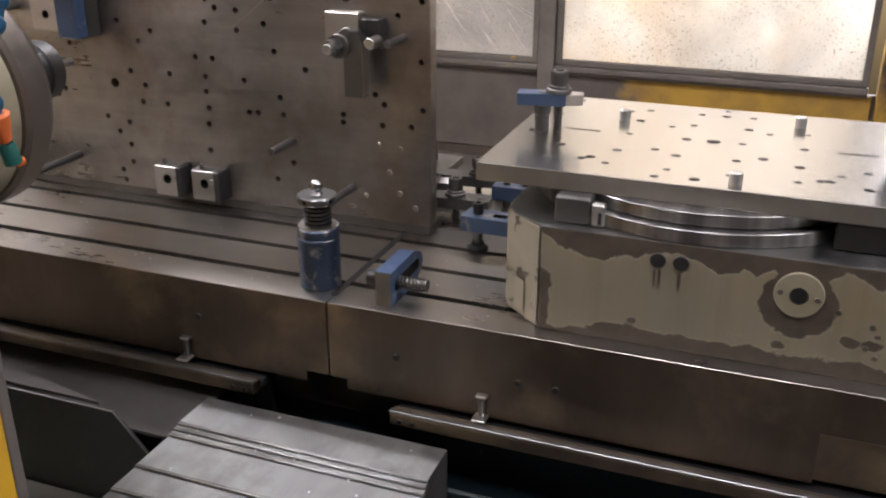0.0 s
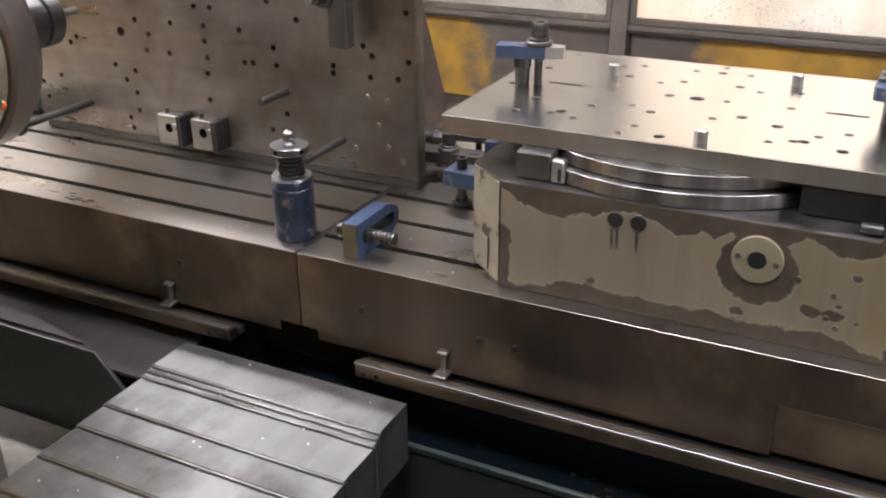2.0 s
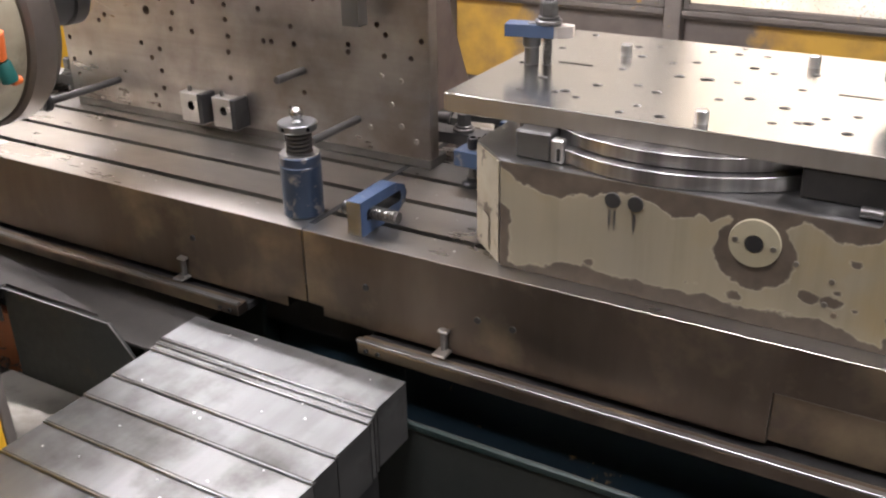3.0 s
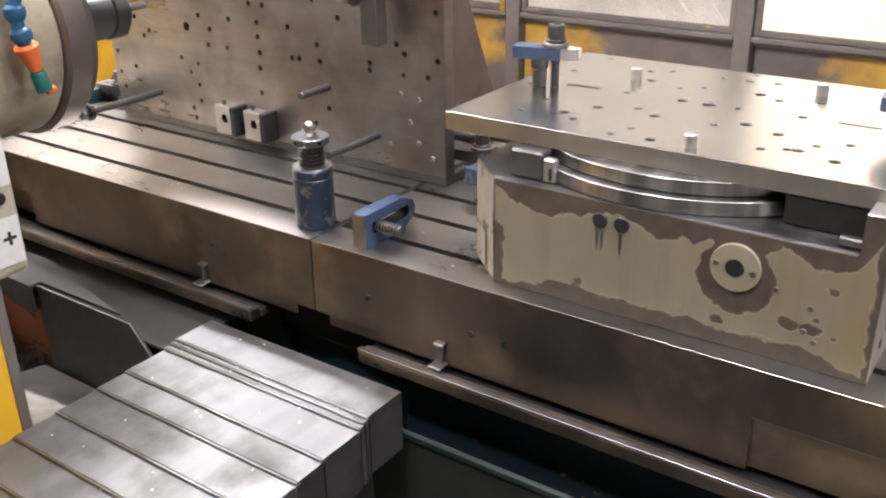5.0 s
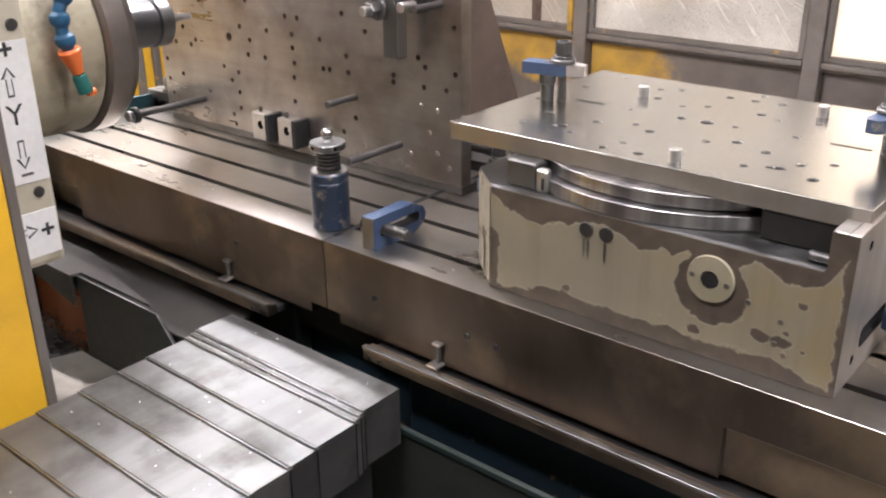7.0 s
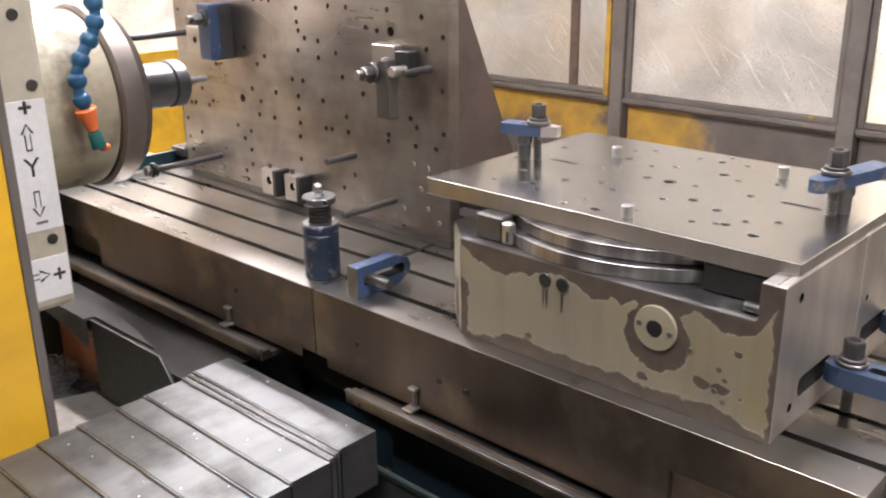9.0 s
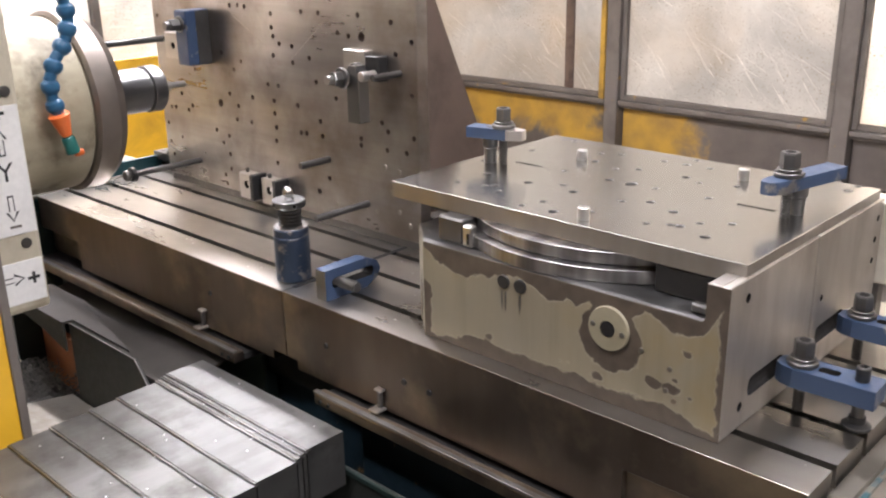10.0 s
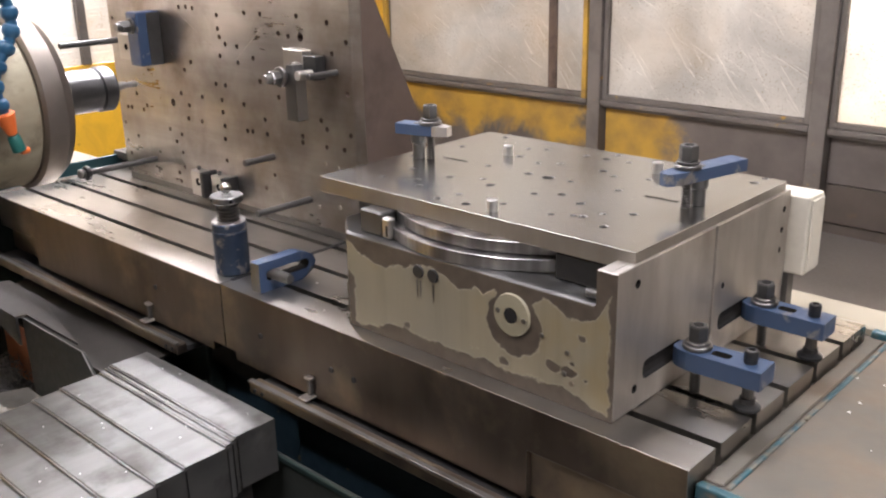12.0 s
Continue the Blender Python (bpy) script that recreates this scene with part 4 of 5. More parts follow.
stud("clamp_stud", -0.998, 1.135, 0.092, 0.0085)
stud("clamp_stud", -0.86, 1.046, 0.165, 0.0085)
stud("clamp_stud", -1.698, 1.385, 0.19, 0.009)
stud("clamp_stud", -0.735, 1.372, 0.085, 0.0075)


def hex_nut(bm, r, h0, h1, c, axis="z"):
    return lathe(bm, ((r * 0.92, h0), (r, h0 + 0.003), (r, h1 - 0.003), (r * 0.92, h1)), c, axis, 6)


def flat_faced(ob):
    for p in ob.data.polygons:
        p.use_smooth = False
    return ob


# two drilled locating blocks on the face's foot
for x in (-1.345, -1.246):
    blk = thing("locating_block", (x + 0.035, AY, 0.985), "small bright steel block with a tapped hole", "block", "locating blocks")
    body = part("body", box(B(), x, x + 0.068, AY - 0.034, AY - 0.0005, 0.982, 1.052, 0.002), BRIGHT_STEEL, blk)
    c = cyl(B(), 0.011, -0.01, 0.03, (x + 0.034, AY - 0.034, 1.022), "y", 18, ch=0)
    bored(body, c)
    part("side_plate", box(B(), x + 0.0685, x + 0.083, AY - 0.05, AY - 0.001, 0.986, 1.058, 0.002), BLACK_STEEL, blk, "black side plate")
    part("screw", cyl(B(), 0.006, -0.009, 0.0, (x + 0.055, AY - 0.034, 1.03), "y", 12), BRIGHT_STEEL, blk)
    part("screw", cyl(B(), 0.005, 1.052, 1.064, (x + 0.02, AY - 0.018, 0), "z", 12), DARK_STEEL, blk)

# toe clamp at the face's middle
toe = thing("toe_clamp", (-0.845, AY, 1.33), "steel toe clamp with a lever, nut and backing block", "clamp")
part("backing_block", box(B(), -0.895, -0.82, AY - 0.028, AY - 0.0005, 1.352, 1.418, 0.002), BOX_STEEL, toe)
part("side_block", box(B(), -0.818, -0.772, AY - 0.03, AY - 0.0005, 1.352, 1.408, 0.002), BLACK_STEEL, toe, "black block")
lever = prism(B(), [(-0.832, 1.262), (-0.793, 1.262), (-0.793, 1.372), (-0.802, 1.39), (-0.823, 1.39), (-0.832, 1.372)], "xz", AY - 0.075, AY - 0.045)
part("lever", lever, NOSE_STEEL, toe, "worn steel lever")
# thin bright sheet paints the light on the lever's right side
part("lever_edge", box(B(), -0.7928, -0.7915, AY - 0.0745, AY - 0.0455, 1.264, 1.37), BRIGHT_STEEL, toe, "side face painted bright as lit")
part("spacer", cyl(B(), 0.02, -0.0455, -0.0275, (-0.84, AY, 1.372), "y"), DARK_STEEL, toe)
part("washer", cyl(B(), 0.024, -0.085, -0.0755, (-0.84, AY, 1.362), "y"), DARK_STEEL, toe)
flat_faced(part("nut", hex_nut(B(), 0.017, -0.108, -0.0855, (-0.842, AY, 1.362), "y"), DARK_STEEL, toe))
part("stud", cyl(B(), 0.0105, -0.125, -0.107, (-0.842, AY, 1.362), "y", 16), BRIGHT_STEEL, toe)
part("set_screw", cyl(B(), 0.011, -0.086, -0.044, (-0.772, AY, 1.371), "y", 18), BRIGHT_STEEL, toe)

# blue clamp block high on the face
bc = thing("clamp_block", (-1.53, AY, 1.36), "blue painted clamp block with a hex bolt on the angle plate", "clamp")
part("steel_block", box(B(), -1.603, -1.5275, AY - 0.062, AY - 0.0005, 1.345, 1.415, 0.002), BOX_STEEL, bc)
part("blue_plate", box(B(), -1.527, -1.47, AY - 0.072, AY - 0.0005, 1.332, 1.478, 0.003), BLUE, bc, "blue plate")
part("side_face", box(B(), -1.4698, -1.4682, AY - 0.042, AY - 0.0015, 1.334, 1.476), STUD_STEEL, bc, "dark rear part of the side")
c = cyl(B(), 0.009, -0.075, -0.05, (-1.562, AY, 1.38), "y", 16, ch=0)
bored(bpy.data.objects["steel_block"], c)
part("washer", cyl(B(), 0.022, -0.081, -0.074, (-1.496, AY, 1.442), "y"), DARK_STEEL, bc)
flat_faced(part("nut", hex_nut(B(), 0.017, -0.108, -0.0815, (-1.496, AY, 1.442), "y"), STUD_STEEL, bc))
part("bolt_end", cyl(B(), 0.011, -0.122, -0.1075, (-1.496, AY, 1.442), "y"), DARK_STEEL, bc)

# ---- rotary box with its top plate ----
BX0, BX1, BY0, BY1 = -0.362, 0.241, 1.405, 2.0
LIP, RISE = 1.143, 1.203
rot = thing("rotary_table", (-0.06, 1.7, TOP), "box-shaped rotary table with flaked khaki paint", "rotary table")
part("body", prism(B(), [(BX0, BY0 + 0.006), (BX0 + 0.004, BY0 + 0.0015), (0.2262, BY0 + 0.0015), (0.2262, BY1 - 0.002), (-0.436, BY1 - 0.002), (-0.436, 1.476)], "xy", TOP, LIP), LIP_STEEL, rot)
skin = [(BX0 + 0.004, TOP + 0.001), (0.2408, TOP + 0.001), (0.2408, RISE - 0.001), (0.2048, RISE - 0.001), (0.2048, LIP + 0.004), (0.2, LIP - 0.001), (BX0 + 0.004, LIP - 0.001)]
part("front_paint", prism(B(), skin, "xz", BY0, BY0 + 0.0012), BOX_PAINT, rot, "flaked khaki front")
part("riser", box(B(), 0.2045, 0.2262, BY0 + 0.0015, BY1 - 0.002, LIP, RISE, 0.001), BOX_STEEL, rot)
part("chamfer_paint", prism(B(), [(BX0 - 0.0012, BY0 + 0.004), (-0.4372, 1.4745), (-0.4366, 1.4755), (BX0 - 0.0006, BY0 + 0.005)], "xy", TOP + 0.002, LIP - 0.004), CHAMFER_PAINT, rot, "pale worn corner")
part("corner_tag", prism(B(), [(-0.392, 1.4315), (-0.414, 1.4525), (-0.4145, 1.4515), (-0.3925, 1.4305)], "xy", TOP + 0.012, TOP + 0.07), CREAM_SHEET, rot)
for y0, y1 in ((BY0 + 0.0014, 1.7057), (1.7113, BY1)):
    side = part("side_plate", box(B(), 0.2265, 0.241, y0, y1, TOP + 0.001, RISE + 0.0005, 0.0015), BOX_STEEL, rot, "ground steel side plate")
    c = B()
    if y0 < 1.5:
        for yy, zz in ((1.462, 1.172), (1.466, 0.994)):
            cyl(c, 0.0075, -0.012, 0.02, (0.241, yy, zz), "x", 16, ch=0)
        box(c, 0.23, 0.26, 1.488, 1.61, 1.0, 1.034, 0.012, 2)
    else:
        for yy, zz in ((1.975, 1.17), (1.972, 1.13), (1.97, 1.09), (1.745, 1.085)):
            cyl(c, 0.006, -0.012, 0.02, (0.241, yy, zz), "x", 16, ch=0)
        box(c, 0.23, 0.26, 1.735, 1.855, 1.0, 1.034, 0.012, 2)
    bored(side, c)
# black strip that gives the gap its shade
part("seam", box(B(), 0.2263, 0.228, 1.7058, 1.7112, TOP + 0.002, RISE - 0.001), RECESS_SHADE, rot, "black strip painting the shade between the side plates")
hub = part("hub_cover", lathe(B(), ((0.036, 0.001), (0.037, -0.002), (0.036, -0.006), (0.014, -0.007), (0.0135, -0.002)), (0.046, BY0, 1.088), "y", 40), KHAKI, rot, "round khaki hub cover")
# the bore's shade is a black disc over the hub's recess
part("bore", cyl(B(), 0.0132, -0.0078, -0.0065, (0.046, BY0, 1.088), "y", 8, ch=0), BLACK_STEEL, hub, "black disc for the shade of the square bore")
for k in (-0.027, 0.027):
    part("screw", cyl(B(), 0.0045, -0.0085, -0.0055, (0.046 + k, BY0, 1.088 - k * 0.1), "y", 12), SHEET, hub)
for x in (-0.168, -0.132):
    part("oil_port", cyl(B(), 0.0125, -0.0035, 0.001, (x, BY0, 1.112), "y", 22), BLACK_STEEL, rot, "black round oil port")
for x, w in ((-0.172, 0.004), (-0.164, 0.004), (-0.133, 0.005)):
    part("drip_mark", prism(B(), [(x - w / 2, 1.095), (x + w / 2, 1.095), (x + w / 2, 1.075), (x, 1.06), (x - w / 2, 1.075)], "xz", BY0 - 0.0005, BY0 + 0.0002), DARK_STEEL, rot, "dark scratch down to metal")
for x, z in ((0.105, 1.068), (0.155, 1.052), (0.150, 1.015), (0.165, 1.002)):
    part("rivet", cyl(B(), 0.0045, -0.003, 0.001, (x, BY0, z), "y", 10), SHEET, rot)
DISC = (-0.13, 1.718, 0)
part("lower_ring", lathe(B(), ((0.300, LIP + 0.0005), (0.3092, LIP + 0.0008), (0.3105, LIP + 0.002), (0.3105, LIP + 0.0225), (0.3095, LIP + 0.0236), (0.26, LIP + 0.0238)), DISC, "z", 128), RING_REFLECTING, rot, "ground lower ring")
part("groove", cyl(B(), 0.286, LIP + 0.0235, LIP + 0.0262, DISC, "z", 96), DARK_STEEL, rot)
part("upper_ring", lathe(B(), ((0.270, LIP + 0.0252), (0.2915, LIP + 0.0255), (0.2925, LIP + 0.0262), (0.2925, LIP + 0.0458), (0.2917, LIP + 0.0467), (0.26, LIP + 0.0468)), DISC, "z", 128), RING_REFLECTING, rot, "ground upper ring")
part("stop_block", box(B(), -0.345, -0.285, 1.43, 1.50, LIP + 0.0005, 1.1895, 0.003), STUD_STEEL, rot, "dark stop block")
part("stop_plate", box(B(), -0.284, -0.262, 1.428, 1.445, LIP + 0.0005, 1.183, 0.003), BRIGHT_STEEL, rot, "bright stepped stop")
part("stop_plate", box(B(), -0.272, -0.266, 1.4255, 1.4275, LIP + 0.006, 1.170, 0.001), BLACK_STEEL, rot)
# made-up black block in place of the shaded void beside the rings
part("drive_housing", box(B(), 0.086, 0.2035, 1.462, 1.62, LIP + 0.0005, 1.1895, 0.003), RECESS_SHADE, rot, "black block standing in for a shaded void")
part("set_screw", cyl(B(), 0.008, 0.0, 0.03, (0.172, 1.43, LIP + 0.0085), "x", 14), STUD_STEEL, rot)

PX0, PX1, PY0, PY1, PZ0, PZ1 = -0.492, 0.236, 1.460, 1.985, 1.190, 1.222
plate = thing("fixture_plate", (-0.13, 1.72, PZ0), "ground steel fixture plate with rows of drilled holes", "fixture plate")
slab = part("slab", box(B(), PX0, PX1, PY0, PY1, PZ0, PZ1, 0.0009), PLATE_STEEL, plate)
PLATE_A = [(31, 234), (106, 155), (102, 74), (160, 86), (173, 98), (204, 72), (52, 367), (208, 155), (210, 269), (270, 183), (310, 158), (307, 72), (293, 29), (356, 35),
           (182, 438), (218, 459), (212, 371), (277, 348), (315, 372), (314, 269), (413, 272)]
PLATE_B = [(411, 162), (453, 189), (408, 76), (319, 461), (368, 464), (367, 508), (419, 467), (416, 377), (455, 356), (518, 275), (513, 162), (512, 78), (546, 96), (560, 100),
           (578, 134), (619, 164), (618, 76), (521, 376), (688, 516), (686, 475), (70, 496)]
cut = B()
for i, (u, w) in enumerate(PLATE_A + PLATE_B):
    r = (0.0062, 0.0078, 0.0056)[i % 3]
    lathe(cut, ((r, PZ1 - 0.02), (r, PZ1 - 0.0016), (r + 0.002, PZ1 + 0.0004), (r + 0.002, PZ1 + 0.01)), (-0.49 + u / 1000, 1.46 + w / 1000, 0), "z", 18)
lathe(cut, ((0.0115, PZ1 - 0.02), (0.0115, PZ1 - 0.0018), (0.0145, PZ1 + 0.0012), (0.0145, PZ1 + 0.01)), (-0.128, 1.73, 0), "z", 22)
for x0, x1, y in ((-0.401, -0.335, 1.727), (0.083, 0.15, 1.734)):
    box(cut, x0, x1, y - 0.0048, y + 0.0048, PZ1 - 0.012, PZ1 + 0.01)
bored(slab, cut, HOLE_SHADE_STEEL)
slab.data.materials.append(EDGE_STEEL)
for f in slab.data.polygons:
    if abs(f.normal.z) < 0.5 and (min(abs(f.center.x + base_of(slab).x - q) for q in (PX0, PX1)) < 0.002 or min(abs(f.center.y + base_of(slab).y - q) for q in (PY0, PY1)) < 0.002):
        f.material_index = len(slab.data.materials) - 1
for x, y in ((-0.308, 1.828), (0.017, 1.89), (-0.07, 1.492)):
    pin = solid("dowel_pin", cyl(B(), 0.0105, PZ1 - 0.004, PZ1 + 0.021, (x, y, 0), "z", 24, 0.0015), BRIGHT_STEEL, "short bright steel dowel pin in the fixture plate", "pin", (x, y, PZ1), group="dowel pins")

cbox = thing("terminal_box", (0.15, 2.06, 1.03), "cream white terminal box behind the rotary table", "box")
part("housing", box(B(), 0.0, 0.278, 2.003, 2.07, 1.035, 1.192, 0.004, 2), CREAM_WHITE, cbox)
part("lid", box(B(), 0.2785, 0.282, 2.010, 2.064, 1.043, 1.185, 0.0015), CREAM_WHITE, cbox)
part("foot", box(B(), 0.05, 0.25, 2.003, 2.03, TOP, 1.0345), DARK_STEEL, cbox)

# ---- clamps ----


def strap_clamp(name, label, bar_z, length, width, thick, stud_at, foot_at, group, socket=True, foot=True, metal=None, tip=0.0):
    """A blue slotted strap on its stud and support screw, standing at the origin; the strap runs along x from 0."""
    c = thing(name, (0, 0, 0), label, "clamp", group)
    w = width / 2
    pts = [(0.0, -w * 0.45), (0.012, -w * 0.8), (0.03, -w), (length, -w), (length, w), (0.03, w), (0.012, w * 0.8), (0.0, w * 0.45)]
    if tip:
        nose = [(0.0, -w * 0.5), (tip * 0.8, -w), (tip, -w), (tip, w), (tip * 0.8, w), (0.0, w * 0.5)]
        part("tip", prism(B(), nose, "xy", bar_z + 0.001, bar_z + thick - 0.001), BOX_STEEL, c, "bare worn steel tip")
        pts = [(tip + 0.0003, -w), (length, -w), (length, w), (tip + 0.0003, w)]
    bar = part("strap", prism(B(), pts, "xy", bar_z, bar_z + thick), metal or BLUE, c, "" if metal else "blue painted strap")
    a = min(stud_at, foot_at) + 0.026
    b = min(a + 0.032, max(stud_at, foot_at) - 0.02)
    if b - a > 0.012:
        k = B()
        box(k, a, b, -0.0095, 0.0095, bar_z - 0.01, bar_z + thick + 0.01, 0.006, 2)
        bored(bar, k)
    part("stud", thread(B(), 0.0088, 0.0, bar_z + thick + 0.03, (stud_at, 0, 0)), DARK_STEEL, c)
    part("washer", cyl(B(), 0.024, bar_z + thick + 0.0005, bar_z + thick + 0.0085, (stud_at, 0, 0)), DARK_STEEL, c)
    part("collar", cyl(B(), 0.0195, bar_z + thick + 0.009, bar_z + thick + 0.014, (stud_at, 0, 0)), DARK_STEEL, c)
    flat_faced(part("nut", hex_nut(B(), 0.0165, bar_z + thick + 0.0145, bar_z + thick + 0.041, (stud_at, 0, 0)), STUD_STEEL, c, "dark hex nut"))
    # flat black disc on the nut, drawn as the hole's shade
    part("thread_hole", cyl(B(), 0.0085, bar_z + thick + 0.0405, bar_z + thick + 0.0416, (stud_at, 0, 0), "z", 18, 0.0002), RECESS_SHADE, c, "black disc for the shade of the threaded hole")
    part("support_screw", cyl(B(), 0.0095, 0.012, bar_z + thick + 0.002, (foot_at, 0, 0), "z", 18), DARK_STEEL, c)
    if socket:
        part("screw_head", lathe(B(), ((0.010, bar_z + thick + 0.001), (0.0108, bar_z + thick + 0.003), (0.0108, bar_z + thick + 0.022), (0.0085, bar_z + thick + 0.0235), (0.006, bar_z + thick + 0.0235), (0.0055, bar_z + thick + 0.016)), (foot_at, 0, 0), "z", 18), BLACK_STEEL, c)
    if foot:
        part("foot", lathe(B(), ((0.020, 0.0), (0.022, 0.002), (0.022, 0.007), (0.017, 0.0105), (0.013, 0.0115), (0.0125, 0.02)), (foot_at, 0, 0), "z", 22), BLACK_STEEL, c)
    else:
        part("sleeve", lathe(B(), ((0.0125, 0.0), (0.0135, 0.001), (0.0135, bar_z * 0.6), (0.0165, bar_z * 0.66), (0.0165, bar_z - 0.002), (0.0145, bar_z - 0.0005)), (foot_at, 0, 0), "z", 24), NOSE_STEEL, c)
    return c


side_clamp = strap_clamp("side_clamp", "blue strap clamp bolted beside the rotary table", 0.048, 0.154, 0.054, 0.031, 0.036, 0.126, "table clamps")
side_clamp.matrix_basis = pose(0.2475, 1.582, TOP, 0, 0, 2)
copy_thing(side_clamp, pose(0.2475, 1.826, TOP, 0, 0, 1))
copy_thing(side_clamp, pose(-0.44, 1.694, TOP, 0, 0, 178))
copy_thing(side_clamp, pose(-0.44, 1.90, TOP, 0, 0, 181))
low = strap_clamp("low_clamp", "dark steel strap clamp holding down the angle plate's base", 0.03, 0.185, 0.05, 0.024, 0.105, 0.162, "angle plate clamps", False, True, STUD_STEEL)
low.matrix_basis = pose(-0.775, 1.845, TOP, 0, 0, 4)
copy_thing(low, pose(-0.775, 2.0, TOP, 0, 0, 7))
copy_thing(low, pose(-1.74, 1.80, TOP, 0, 0, 180))

top_l = strap_clamp("plate_clamp", "blue strap clamp standing on the fixture plate", 0.052, 0.122, 0.038, 0.022, 0.046, 0.075, "plate clamps", False, False, tip=0.032)
top_l.matrix_basis = pose(-0.367, 1.708, PZ1, 0, 0, 192)
top_r = strap_clamp("plate_clamp", "blue strap clamp turned across the fixture plate", 0.048, 0.19, 0.038, 0.021, 0.058, 0.088, "plate clamps", False, False)
top_r.matrix_basis = pose(0.163, 1.657, PZ1, 0, 0, 77)

# a strap left lying on its edge, its bolt through the slot
loose = thing("loose_clamp", (-0.637, 1.46, TOP), "blue slotted strap clamp set on edge with its bolt", "clamp")
strap = part("strap", prism(B(), [(1.388, TOP), (1.50, TOP), (1.532, TOP + 0.016), (1.54, TOP + 0.034), (1.532, TOP + 0.052), (1.50, TOP + 0.066), (1.388, TOP + 0.066)], "yz", -0.653, -0.623), BLUE, loose, "blue strap with a long slot")
k = B()
box(k, -0.67, -0.6, 1.405, 1.52, TOP + 0.024, TOP + 0.046, 0.008, 2)
bored(strap, k)
part("bolt", thread(B(), 0.0122, -0.66, -0.568, (0, 1.425, TOP + 0.035), "x", 0.0068), DARK_STEEL, loose)
part("end_face", box(B(), -0.6525, -0.6235, 1.3865, 1.3878, TOP + 0.001, TOP + 0.065), LIP_STEEL, loose, "bare steel end")
part("washer", cyl(B(), 0.021, -0.662, -0.6535, (0, 1.425, TOP + 0.035), "x"), DARK_STEEL, loose)
part("bolt_head", cyl(B(), 0.014, -0.684, -0.6625, (0, 1.425, TOP + 0.035), "x", 20), BLACK_STEEL, loose)

# screw jack
JX, JY = -0.787, 1.434
jack = thing("screw_jack", (JX, JY, TOP), "blue cylindrical screw jack with a ball on top", "screw jack")
part("body", lathe(B(), ((0.036, TOP), (0.0385, TOP + 0.002), (0.0385, TOP + 0.098), (0.0365, TOP + 0.1)), (JX, JY, 0), "z", 40), JACK_BLUE, jack, "worn blue cylinder")
part("ring", lathe(B(), ((0.0365, TOP + 0.1005), (0.0385, TOP + 0.1015), (0.0385, TOP + 0.1165), (0.0365, TOP + 0.1185)), (JX, JY, 0), "z", 40), JACK_BLUE, jack)
part("rim", lathe(B(), ((0.036, TOP + 0.1187), (0.0372, TOP + 0.1195), (0.0365, TOP + 0.121), (0.02, TOP + 0.1213)), (JX, JY, 0), "z", 40), BRIGHT_STEEL, jack, "bright worn rim")
part("screw", thread(B(), 0.0255, TOP + 0.1215, TOP + 0.163, (JX, JY, 0), "z", 0.0078, 32), NOSE_STEEL, jack)
col = part("collar", lathe(B(), ((0.026, TOP + 0.1625), (0.034, TOP + 0.164), (0.0362, TOP + 0.1665), (0.0362, TOP + 0.177), (0.0345, TOP + 0.1792), (0.012, TOP + 0.1796), (0.008, TOP + 0.184)), (JX, JY, 0), "z", 40), NOSE_STEEL, jack, "drilled steel collar")
k = B()
for a in (-100, -20, 60):
    m = pose(JX, JY, TOP + 0.1715, 0, 0, a) @ pose(0.02, 0, 0, 0, 90, 0)
    lo = [k.verts.new(m @ Vector((0.004 * math.cos(q * math.pi / 5), 0.004 * math.sin(q * math.pi / 5), 0))) for q in range(10)]
    hi = [k.verts.new(m @ Vector((0.004 * math.cos(q * math.pi / 5), 0.004 * math.sin(q * math.pi / 5), 0.03))) for q in range(10)]
    k.faces.new(lo[::-1])
    k.faces.new(hi)
    for q in range(10):
        k.faces.new((lo[q], lo[(q + 1) % 10], hi[(q + 1) % 10], hi[q]))
bored(col, k)
bm = B()
bmesh.ops.create_uvsphere(bm, u_segments=24, v_segments=14, radius=0.0125)
for f in bm.faces:
    f.smooth = True
bmesh.ops.translate(bm, verts=bm.verts, vec=(JX, JY, TOP + 0.1945))
part("ball", bm, RING_STEEL, jack, "polished ball")

# ---- spindle head at the left ----
HX, HZ = -0.055, 0.055                                      # the head's place along and above the table
SX, SZ = -1.26 + HX, 1.325 + HZ
HEAD_SIZE, HEAD_SHIFT, HEAD_EYE = 1.12, Vector((0.07, 0, -0.05)), Vector((0.786, 0.242, 1.695))
HEAD_FOOT = HEAD_EYE.z - HEAD_SHIFT.z + (FLOOR - HEAD_EYE.z) / HEAD_SIZE


def set_back(ob):
    """Grows a part of the head and moves it away to its true place over the table."""
    ob.location = HEAD_EYE + HEAD_SIZE * (Vector(ob.location) + HEAD_SHIFT - HEAD_EYE)
    ob.scale = (HEAD_SIZE,) * 3


head = thing("spindle_head", (-1.26 + HX, 0.5, HEAD_FOOT), "cream boring mill headstock with spindle and round housing", "machine head")
part("column", box(B(), -1.62 + HX, -1.04 + HX, -0.3, 0.55, HEAD_FOOT, 2.6, 0.01), CREAM, head)
part("case", box(B(), -1.5 + HX, -1.022 + HX, 0.3, 0.992, 0.965 + HZ, 2.3, 0.012, 2), CREAM, head, "cream enamel case")
part("housing", cyl(B(), 0.186, 0.99, 1.165, (SX, 0, SZ), "y", 64, 0.006), CREAM_DIRTY, head, "dirty cream round housing")
part("steel_ring", lathe(B(), ((0.188, 1.1655), (0.196, 1.172), (0.196, 1.215), (0.180, 1.238), (0.06, 1.242)), (SX, 0, SZ), "y", 72), RING_DULL, head, "dull brown-grey steel face ring")
